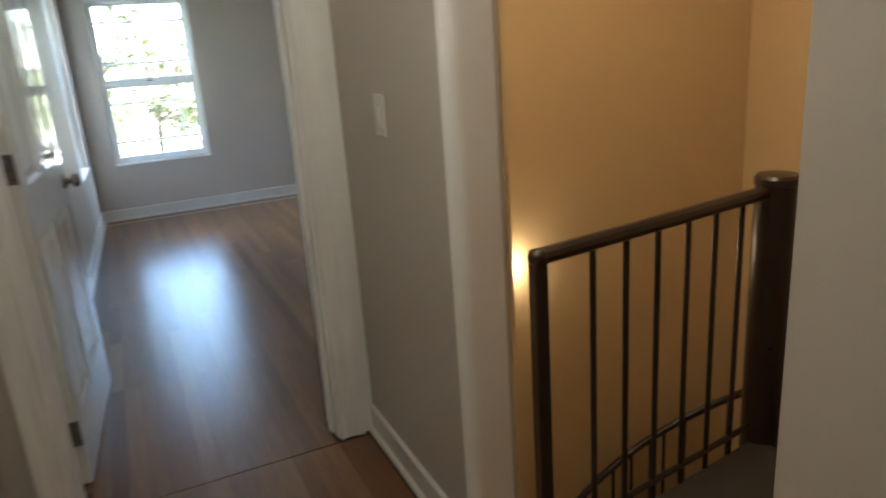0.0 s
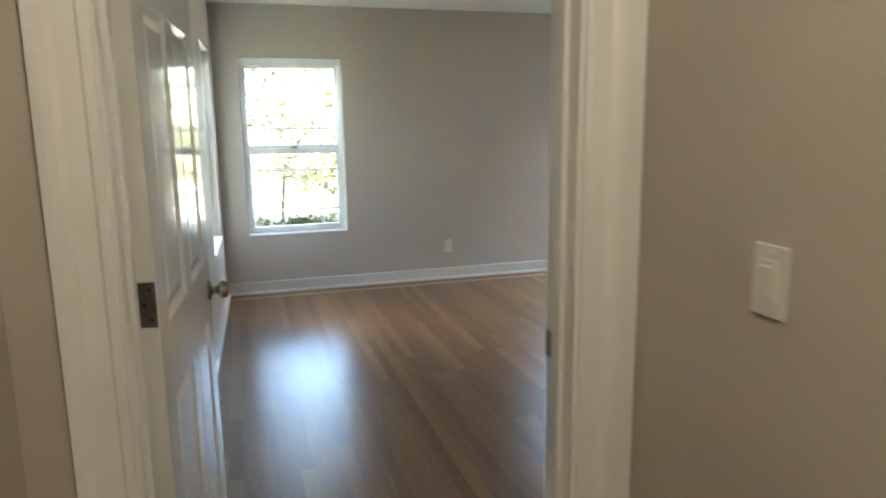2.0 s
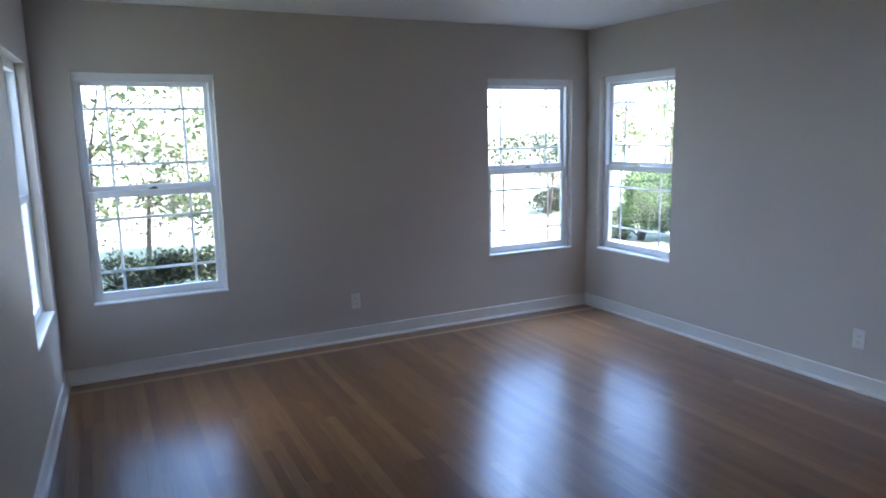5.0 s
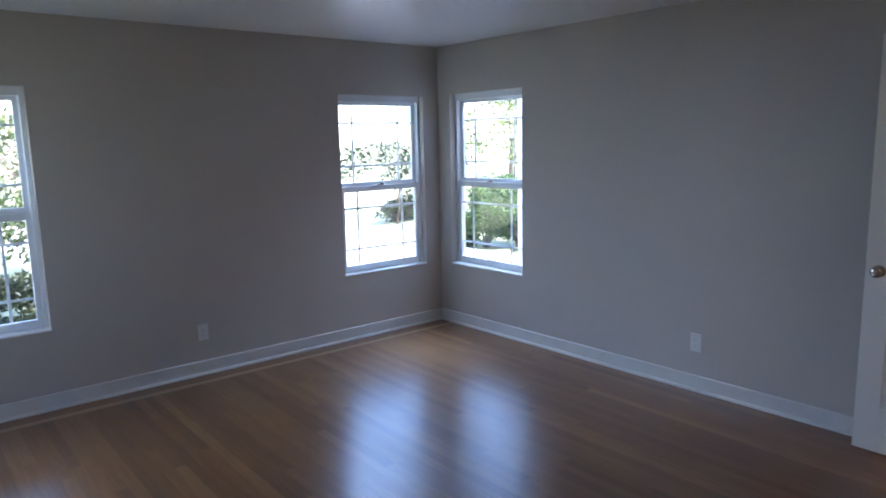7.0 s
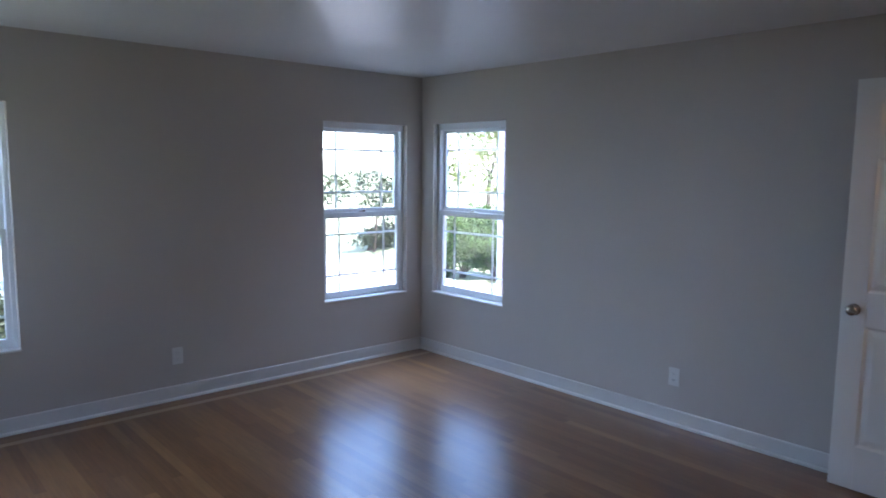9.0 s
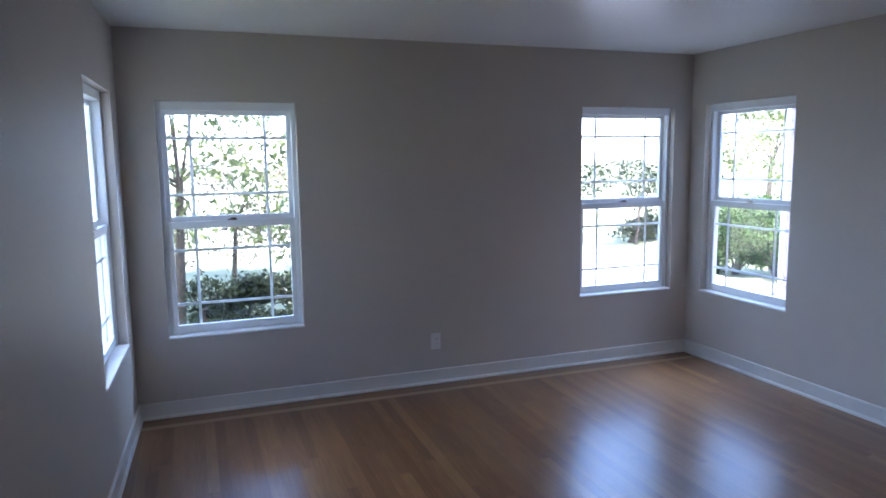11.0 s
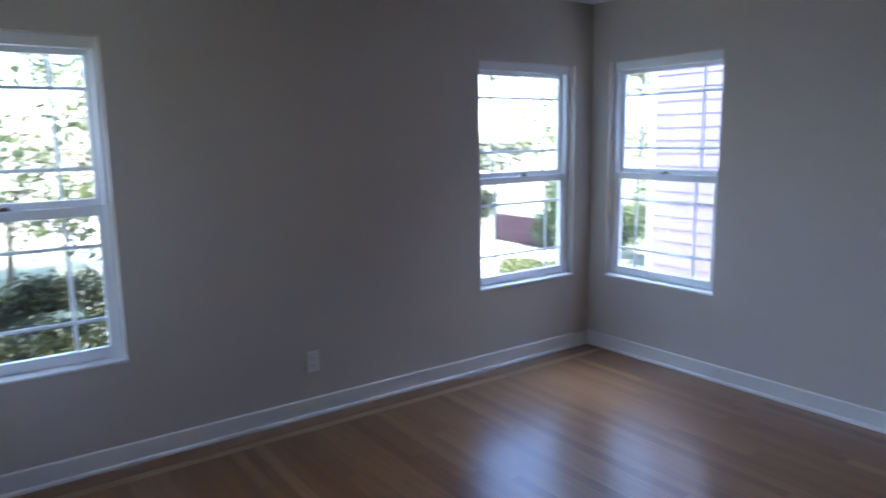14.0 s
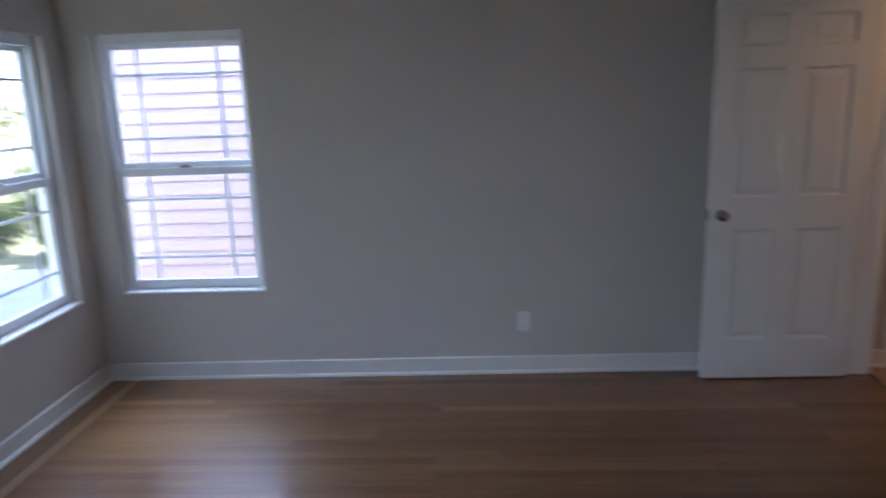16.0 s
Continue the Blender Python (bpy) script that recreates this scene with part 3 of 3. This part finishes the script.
# ---- outlets and switch ----
def plate(m, kind):
    """A cover plate, centred, out along -y."""
    e = tagged(new("light_switch" if kind == "switch" else "power_outlet"), label="white plastic rocker light switch on the wall" if kind == "switch" else "white plastic double power outlet low on the wall", category="switch" if kind == "switch" else "outlet")
    e.matrix_world = m
    part("cover", boxes((-0.036, 0.036, -0.006, 0.0, -0.058, 0.058), bevel=0.0025), PLASTIC, e)
    if kind == "switch":
        part("bezel", boxes((-0.0175, 0.0175, -0.0085, -0.0058, -0.034, 0.034), bevel=0.001), PLASTIC, e)
        bm = boxes((-0.012, 0.012, -0.0125, -0.0083, -0.026, 0.026), bevel=0.002)
        bmesh.ops.rotate(bm, cent=(0, -0.0083, 0), matrix=Matrix.Rotation(radians(4), 3, "X"), verts=bm.verts)
        part("rocker", bm, PLASTIC, e)
    else:
        for z in (-0.0195, 0.0195):
            s = part("socket", boxes((-0.0165, 0.0165, -0.0085, -0.0058, z - 0.014, z + 0.014), bevel=0.002), PLASTIC, e)
            part("slot", boxes((-0.0075, -0.0055, -0.0090, -0.0084, z - 0.003, z + 0.007), (0.0055, 0.0075, -0.0090, -0.0084, z - 0.003, z + 0.006), (-0.002, 0.002, -0.0090, -0.0084, z - 0.010, z - 0.006)), DARKSLOT, s)
    for z in ((-0.046, 0.046) if kind == "switch" else (0.0,)):
        part("screw", rod(bmesh.new(), (0, -0.0058, z), (0, -0.0072, z), 0.003, 8), PLASTIC, e)
    return e


plate(along(B, C) @ Matrix.Translation((1.746 + 0.205, 0, 0.303)), "outlet")
plate(along(C, D) @ Matrix.Translation((6.80 - 4.341, 0, 0.31)), "outlet")
plate(along(A, B) @ Matrix.Translation((1.55, 0, 0.31)), "outlet")
plate(along((HALL_R, HALL_END), (HALL_R, 0)) @ Matrix.Translation((HALL_END - 1.745, 0, 1.17)), "switch")


# Unseen ceiling base, added to go with the hall's fill lamp.
def added_light_base():
    e = tagged(new("added_light_base"), label="round white light base added unseen over the hall fill", category="ceiling light")
    e.matrix_world = pose(0.15, 0.85, H)
    part("base", lathe([(0.03, -0.001), (0.12, -0.001), (0.125, -0.012), (0.11, -0.028), (0.03, -0.028)], 28), WHITE, e, smooth=False)
    return e


added_light_base()


# ---- spiral stair ----
def spiral_stair():
    e = tagged(new("spiral_staircase"), label="dark bronze painted metal spiral staircase going down", category="staircase")
    e.matrix_world = pose(1.85, 1.367, 0)
    R = 0.95
    part("post", lathe([(0.062, LOW), (0.062, 0.868), (0.066, 0.870), (0.066, 0.890), (0.058, 0.900), (0.02, 0.904)], 28), IRON, e, "round dark metal centre post", smooth=False)
    far = Vector((0.893 - 1.85, 1.225 - 1.367, 0))
    z = 0.872
    part("top_rail", sweep([(0, 0, z - 0.02), (far.x * 0.5, far.y * 0.5, z - 0.018), (far.x, far.y, z - 0.015)], 0.021), IRON, e)
    part("end_post", boxes((far.x - 0.018, far.x + 0.018, far.y - 0.018, far.y + 0.018, -0.02, z - 0.02), bevel=0.004), IRON, e)
    part("end_cap", lathe([(0.004, -0.022), (0.02, -0.016), (0.025, 0), (0.02, 0.016), (0.004, 0.022)], 14), IRON, e, m=Matrix.Translation((far.x, far.y, z - 0.015)), smooth=True)
    for f in (0.815, 0.69, 0.5625, 0.4325, 0.305, 0.178):
        part("baluster", rod(bmesh.new(), (far.x * f, far.y * f, 0.0), (far.x * f, far.y * f, z - 0.02), 0.0085), IRON, e)
    part("bottom_rail", rod(bmesh.new(), (far.x, far.y, 0.06), (far.x * 0.07, far.y * 0.07, 0.06), 0.010), IRON, e)
    # landing
    lx = SX + 0.014 - 1.85
    bm = bmesh.new()
    poly = [(lx, far.y - 0.0), (far.x, far.y), (-0.03, -0.005), (-0.02, -0.06), (-0.02, -0.98), (lx, -0.98)]
    lo = [bm.verts.new((x, y, -0.05)) for x, y in poly]
    hi = [bm.verts.new((x, y, -0.003)) for x, y in poly]
    bm.faces.new(reversed(lo))
    bm.faces.new(hi)
    for i in range(len(poly)):
        j = (i + 1) % len(poly)
        bm.faces.new((lo[i], lo[j], hi[j], hi[i]))
    bmesh.ops.recalc_face_normals(bm, faces=bm.faces)
    part("landing", bm, TREAD, e, "dark grey metal landing plate")
    # treads wind down anticlockwise from the landing
    n, step, rise = 12, 22.5, 0.2
    for k in range(n):
        a0, a1, zt = radians(-88 + k * step), radians(-88 + (k + 1) * step + 2), -rise * (k + 1)
        bm = bmesh.new()
        arc = [(R * math.cos(a0 + (a1 - a0) * i / 5), R * math.sin(a0 + (a1 - a0) * i / 5)) for i in range(6)]
        inner = [(0.06 * math.cos(a1), 0.06 * math.sin(a1)), (0.06 * math.cos(a0), 0.06 * math.sin(a0))]
        poly = arc + inner
        lo = [bm.verts.new((x, y, zt - 0.035)) for x, y in poly]
        hi = [bm.verts.new((x, y, zt)) for x, y in poly]
        bm.faces.new(reversed(lo))
        bm.faces.new(hi)
        for i in range(len(poly)):
            j = (i + 1) % len(poly)
            bm.faces.new((lo[i], lo[j], hi[j], hi[i]))
        bmesh.ops.recalc_face_normals(bm, faces=bm.faces)
        part("tread", bm, TREAD, e, "dark grey metal tread")
        for q in (0.02, 0.27, 0.52, 0.77):
            a = a0 + (a1 - a0) * q
            top = RAIL_Z0 - RAIL_SLOPE * (math.degrees(a) + 14)
            part("baluster", rod(bmesh.new(), ((R - 0.02) * math.cos(a), (R - 0.02) * math.sin(a), zt), ((R - 0.02) * math.cos(a), (R - 0.02) * math.sin(a), top), 0.008, 8), IRON, e)
    pts = [((R - 0.02) * math.cos(radians(a)), (R - 0.02) * math.sin(radians(a)), RAIL_Z0 - RAIL_SLOPE * (a + 14)) for a in range(-88, 188, 6)]
    part("hand_rail", sweep(pts, 0.018), IRON, e)
    return e


RAIL_Z0, RAIL_SLOPE = 0.225, 0.0097
spiral_stair()


# ---- outdoors ----
G = -1.3


def ground_sheet():
    """One sheet to the horizon, with the cellar of the house left out."""
    bm = bmesh.new()
    xs, ys = (-900, -0.5, 4.07, 900), (-900, -1.72, 6.95, 900)
    grid = [[bm.verts.new((x, y, G)) for y in ys] for x in xs]
    for a in range(3):
        for b in range(3):
            if (a, b) != (1, 1):
                bm.faces.new((grid[a][b], grid[a + 1][b], grid[a + 1][b + 1], grid[a][b + 1]))
    return tagged(obj("ground", bm, GRASS), label="pale dry ground of the sunlit yard", category="ground", kind="structure")


ground_sheet()
tagged(obj("foundation", boxes((-0.51, -0.37, -1.72, 6.96, G - 0.2, -0.152), (3.96, 4.08, -1.72, 6.96, G - 0.2, -0.152), (-0.37, 3.96, 6.83, 6.96, G - 0.2, -0.152), (-0.37, 3.96, -1.72, -1.6, G - 0.2, -0.152)), CONCRETE), label="grey concrete foundation walls", category="wall", kind="structure")
tagged(obj("driveway", boxes((2.6, 12.0, 8.0, 34, G - 0.02, G + 0.03), bevel=0.01), CONCRETE), label="pale sunlit concrete driveway", category="driveway", kind="structure")


def neighbour_house():
    e = tagged(new("neighbour_house"), label="pale pink house with lap siding and white corner boards", category="house")
    X0, Y1, Y0, TOP, BOT = 6.25, 8.17, -4.0, 4.6, G
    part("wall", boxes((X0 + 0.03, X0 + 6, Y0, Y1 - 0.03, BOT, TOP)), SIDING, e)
    n = int((TOP - BOT) / 0.13)
    me = None
    for k in range(n):
        bm = bmesh.new()
        z = 0.0
        vs = [bm.verts.new(p) for p in ((-0.030, Y0, z), (-0.030, Y1 - 0.1, z), (-0.018, Y1 - 0.1, 0.122), (-0.018, Y0, 0.122), (0.01, Y0, z), (0.01, Y1 - 0.1, z))]
        bm.faces.new((vs[0], vs[1], vs[2], vs[3]))
        bm.faces.new((vs[0], vs[4], vs[5], vs[1]))
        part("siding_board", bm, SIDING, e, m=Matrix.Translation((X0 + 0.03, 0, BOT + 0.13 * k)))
    part("corner_board", boxes((X0 - 0.005, X0 + 0.09, Y1 - 0.11, Y1 - 0.045, BOT, TOP), bevel=0.004), WHITE, e)
    part("roof", boxes((X0 - 0.4, X0 + 6.4, Y0 - 0.4, Y1 + 0.4, TOP, TOP + 0.2), bevel=0.01), ROOFING, e)
    return e


neighbour_house()


def foliage(name, clumps, leaf, seed, n, size, mat, label, trunk=None, category="bush"):
    """Clumps: (x, y, z, radius x, y, z). Leaves lie near the clumps' surfaces."""
    rnd = np.random.default_rng(seed)
    e = tagged(new(name), label=label, category=category)
    verts, faces = [], []
    vol = np.array([c[3] * c[4] + c[4] * c[5] + c[3] * c[5] for c in clumps])
    share = (n * vol / vol.sum()).astype(int)
    for c, cnt in zip(clumps, share):
        d = rnd.normal(size=(cnt, 3))
        d /= np.linalg.norm(d, axis=1)[:, None]
        r = 1 - 0.45 * rnd.random(cnt) ** 1.6 + 0.12 * rnd.normal(size=cnt)
        p = np.array(c[:3]) + d * r[:, None] * np.array(c[3:])
        for q in p:
            u = rnd.normal(size=3)
            u /= np.linalg.norm(u)
            v = np.cross(u, rnd.normal(size=3))
            v /= np.linalg.norm(v) + 1e-9
            s = size * (0.6 + 0.8 * rnd.random())
            w = np.cross(u, v)
            i = len(verts)
            verts += [tuple(q - u * s), tuple(q + v * s * 0.42 + w * s * 0.1), tuple(q + u * s), tuple(q - v * s * 0.42 + w * s * 0.1)]
            faces.append((i, i + 1, i + 2, i + 3))
    me = bpy.data.meshes.new("crown")
    me.from_pydata(verts, [], faces)
    me.materials.append(mat)
    crown = new("crown", me)
    crown.parent = e
    tagged(crown, kind="stuff")
    if trunk:
        bm = bmesh.new()
        for a, b, r0, r1 in trunk:
            a, b = Vector(a), Vector(b)
            mm = Matrix.Translation((a + b) / 2) @ (b - a).to_track_quat("Z", "Y").to_matrix().to_4x4()
            bmesh.ops.create_cone(bm, cap_ends=True, segments=9, radius1=r0, radius2=r1, depth=(b - a).length, matrix=mm)
        part("trunk", bm, BARK, e)
    return e


def tree(name, x, y, height, spread, seed, n, mat, label, size=0.09, lean=0.3, gaps=24, low=0.38):
    r = random.Random(seed)
    fork = G + height * 0.45
    limbs = [((x, y, G), (x + lean * 0.4, y, fork), 0.018 * height, 0.012 * height)]
    clumps = []
    for k in range(gaps):
        a = 2 * math.pi * k * 0.382 + r.uniform(-0.4, 0.4)
        d = spread * math.sqrt(r.uniform(0.02, 1.0))
        zz = G + height * (low + (1 - low) * r.random() * (1 - 0.35 * d / spread))
        c = (x + d * math.cos(a), y + d * math.sin(a), zz)
        if k % 3 == 0:
            knee = (x + lean * 0.4 + (c[0] - x) * 0.35, y + (c[1] - y) * 0.35, fork + (zz - fork) * 0.65 + 0.1)
            limbs.append(((x + lean * 0.4, y, fork - 0.1 * (k % 4)), knee, 0.005 * height, 0.003 * height))
            limbs.append((knee, c, 0.003 * height, 0.001 * height))
        s = spread * r.uniform(0.14, 0.30)
        clumps.append((*c, s, s, s * r.uniform(0.45, 0.8)))
    return foliage(name, clumps, None, seed, n, size, mat, label, limbs, "tree")


def bush(x, y, w, d, h, seed, n, mat, label, size=0.05):
    r = random.Random(seed)
    clumps = []
    for k in range(9):
        s = r.uniform(0.3, 0.5)
        clumps.append((x + w * r.uniform(-0.6, 0.6), y + d * r.uniform(-0.6, 0.6), G + h * r.uniform(0.22, 0.72), w * s, d * s, h * r.uniform(0.22, 0.32)))
    stems = [((x + r.uniform(-0.1, 0.1), y, G), (c[0], c[1], c[2]), 0.03, 0.01) for c in clumps]
    return foliage("bush", clumps, None, seed, n, size, mat, label, stems, "bush")


tree("tree", -0.15, 15.2, 5.6, 2.3, 31, 1600, LEAF, "leafy garden tree with open sunlit branches", size=0.075, gaps=30, low=0.25)
# Added tree, crown out of view: blocks sky that the floor would mirror.
tree("tree", -1.7, 12.4, 9.5, 4.2, 77, 22000, LEAF_DARK, "tall tree crown added out of view to dim the floor reflection", size=0.13, gaps=56, low=0.56)
tree("tree", 2.9, 19.0, 5.4, 2.0, 83, 3000, LEAF, "rounded sunlit tree on the lawn edge", size=0.08, gaps=34, low=0.1)
tree("tree", -3.5, 25.0, 7.5, 3.8, 5, 3500, LEAF, "tall sunlit tree beyond the hedge", size=0.09)
tree("tree", 4.5, 30.0, 8.0, 4.2, 15, 3500, LEAF_DARK, "broad leafy tree across the yard", size=0.09)
tree("tree", 9.5, 26.0, 6.5, 3.4, 25, 3500, LEAF, "leafy tree beyond the driveway", size=0.09)
tree("tree", 14.0, 21.5, 3.1, 2.2, 7, 2600, LEAF_DARK, "dark leafy tree at the end of the driveway", size=0.07)
tree("tree", 16.5, 18.5, 6.2, 2.8, 12, 4500, LEAF, "tall leafy tree behind the fence", size=0.08)
tree("tree", 17.5, 14.0, 6.2, 3.0, 32, 4500, LEAF, "tall sunlit tree beyond the neighbour house", size=0.08)
tree("tree", -7.0, 12.5, 6.2, 3.2, 9, 8000, LEAF, "dense green tree beside the house", size=0.09)
tree("tree", -5.0, 21.0, 6.5, 3.0, 19, 5000, LEAF, "green garden tree behind the house", size=0.09)
bush(14.1, 22.0, 1.9, 0.9, 1.0, 51, 3200, LEAF_DARK, "loose dark shrub under the tree at the driveway's end", size=0.06)
tree("tree", 1.0, 19.5, 3.6, 2.2, 61, 3200, TWIG, "small tree with dry brown leaves and bare twigs", size=0.05, gaps=40, low=0.15)
for hx, hy, seed in ((0.9, 13.3, 34), (2.0, 13.4, 44)):
    bush(hx, hy, 0.9, 0.5, 0.62, seed, 3500, LEAF_DARK, "low green shrub in front of the hedge", size=0.04)
for hx, hy, seed in ((0.75, 14.5, 4), (2.0, 14.7, 14), (3.2, 14.9, 24)):
    bush(hx, hy, 0.95, 0.7, 1.0, seed, 4200, LEAF_DARK, "dark green clipped hedge bush", size=0.045)
bush(12.9, 14.5, 1.1, 1.4, 2.1, 6, 13000, LEAF_GREEN, "large dense green shrub beside the fence", size=0.05)
bush(12.55, 15.45, 0.85, 0.9, 1.9, 66, 8000, LEAF_GREEN, "dense green shrub at the end of the fence", size=0.05)
bush(13.2, 12.4, 1.0, 1.3, 2.1, 16, 10000, LEAF_GREEN, "large dense green shrub", size=0.05)
bush(13.3, 10.4, 1.0, 1.3, 2.1, 17, 6000, LEAF_GREEN, "large dense green shrub", size=0.05)
bush(9.7, 13.7, 1.0, 1.0, 0.3, 8, 4500, LEAF, "low pale green ground cover", size=0.04)


def spiky_plant(x, y, seed):
    r = random.Random(seed)
    e = tagged(new("spiky_plant"), label="dark green spiky plant with long narrow leaves", category="plant")
    e.matrix_world = pose(x, y, G)
    part("trunk", rod(bmesh.new(), (0, 0, 0), (0.02, 0, 0.55), 0.07), BARK, e)
    for k in range(46):
        a, lift, n = r.uniform(0, 6.283), r.uniform(-0.5, 1.35), r.uniform(0.4, 0.75)
        bm = bmesh.new()
        rows = []
        for i in range(5):
            q = i / 4
            d, z = n * q * math.cos(lift), 0.5 + n * q * math.sin(lift) - 0.22 * q * q
            w = 0.026 * (1 - q) + 0.002
            c, sn = math.cos(a), math.sin(a)
            rows.append([bm.verts.new((d * c - w * sn, d * sn + w * c, z)), bm.verts.new((d * c, d * sn, z - 0.012)), bm.verts.new((d * c + w * sn, d * sn - w * c, z))])
        for p, q in zip(rows, rows[1:]):
            bm.faces.new((p[0], p[1], q[1], q[0]))
            bm.faces.new((p[1], p[2], q[2], q[1]))
        part("leaf", bm, LEAF_DARK, e)
    return e


spiky_plant(0.22, 13.9, 3)


def fence(y0, y1, x, h):
    e = tagged(new("fence"), label="dark red stained board fence", category="fence")
    for k in range(2):
        part("rail", boxes((x + 0.03, x + 0.07, y0, y1, G + 0.25 + k * h * 0.55, G + 0.34 + k * h * 0.55)), FENCE, e)
    k, y = 0, y0
    while y < y1:
        part("board", boxes((x, x + 0.022, y, y + 0.135, G + 0.03, G + h + 0.015 * math.sin(k * 2.3)), bevel=0.003), FENCE, e)
        y += 0.143
        k += 1
    for k in range(int((y1 - y0) / 2.2) + 1):
        part("post", boxes((x + 0.075, x + 0.175, y0 + 2.2 * k, y0 + 2.2 * k + 0.1, G, G + h + 0.08), bevel=0.005), FENCE, e)
    return e


fence(15.7, 17.62, 12.12, 0.72)


# ---- floor boards ----
BW = 0.0572
BH = 0.0062


def board_mesh(length, width=BW):
    bm = boxes((0.0001, width - 0.0001, 0.0001, length - 0.0001, -0.008, 0.0))
    me = bpy.data.meshes.new("board")
    bm.to_mesh(me)
    bm.free()
    me.materials.append(OAK)
    return me


LENGTHS = [0.6, 0.8, 1.0, 1.25, 1.5, 1.8]
BOARDS = {n: board_mesh(n) for n in LENGTHS}
floor_ob, hall_floor = bpy.data.objects["floor"], bpy.data.objects["floor_hall"]
rest_verts, rest_faces = [], []
count = 0


def lay(x, y0, y1, parent, whole, turn=False):
    """A row of boards from y0 to y1 at x (or along x when turned)."""
    global count
    y = y0
    rnd = lay.rnd
    while y < y1 - 1e-4:
        n = rnd.choice(LENGTHS)
        if y1 - y - n < 0.4:
            n = y1 - y
        near = whole and count < 300 and n in BOARDS
        if near:
            ob = new("board", BOARDS[n])
            count += 1
        else:
            i = len(rest_verts)
            a, b = (x + 0.0001, x + BW - 0.0001), (y + 0.0001, y + n - 0.0001)
            for zz in (-0.008, 0.0):
                for px, py in ((a[0], b[0]), (a[1], b[0]), (a[1], b[1]), (a[0], b[1])):
                    rest_verts.append((py, px, zz) if turn else (px, py, zz))
            for f in ((4, 5, 6, 7), (0, 1, 5, 4), (1, 2, 6, 5), (2, 3, 7, 6), (3, 0, 4, 7)):
                rest_faces.append(tuple(i + k for k in f))
            y += n
            continue
        ob.parent = parent
        ob.matrix_local = pose(x, y, 0)
        y += n


lay.rnd = random.Random(21)
BORDER = 6.605
for k in range(int((3.98 + 0.34) / BW) + 1):
    x = -0.34 + k * BW
    if x > 3.95:
        break
    y0 = 2.095 if -0.28 < x < 0.56 else 2.25 if x < JOG + 0.05 else 2.458
    near = 0.2 < x < 3.2
    lay(x, y0, 3.0, floor_ob, False)
    lay(x, 3.0, BORDER, floor_ob, near)
for k in range(1, 4):
    lay(BORDER + 0.001 + k * BW, -0.3, 4.0, floor_ob, False, True)
accent = obj("accent_strip", boxes((-0.3, 4.0, BORDER + 0.001, BORDER + BW, -0.008, 0.0), bevel=0.0005), MAPLE, floor_ob)
tagged(accent, label="pale wood accent strip of the floor border")
for k in range(20):
    x = HALL_L - 0.02 + k * BW
    if x > SX:
        break
    lay(x, -1.6, 2.088, hall_floor, False)
me = bpy.data.meshes.new("board_rest")
me.from_pydata(rest_verts, [], rest_faces)
me.materials.append(OAK)
rest = new("board_rest", me)
rest.parent = floor_ob
tagged(rest, kind="stuff")
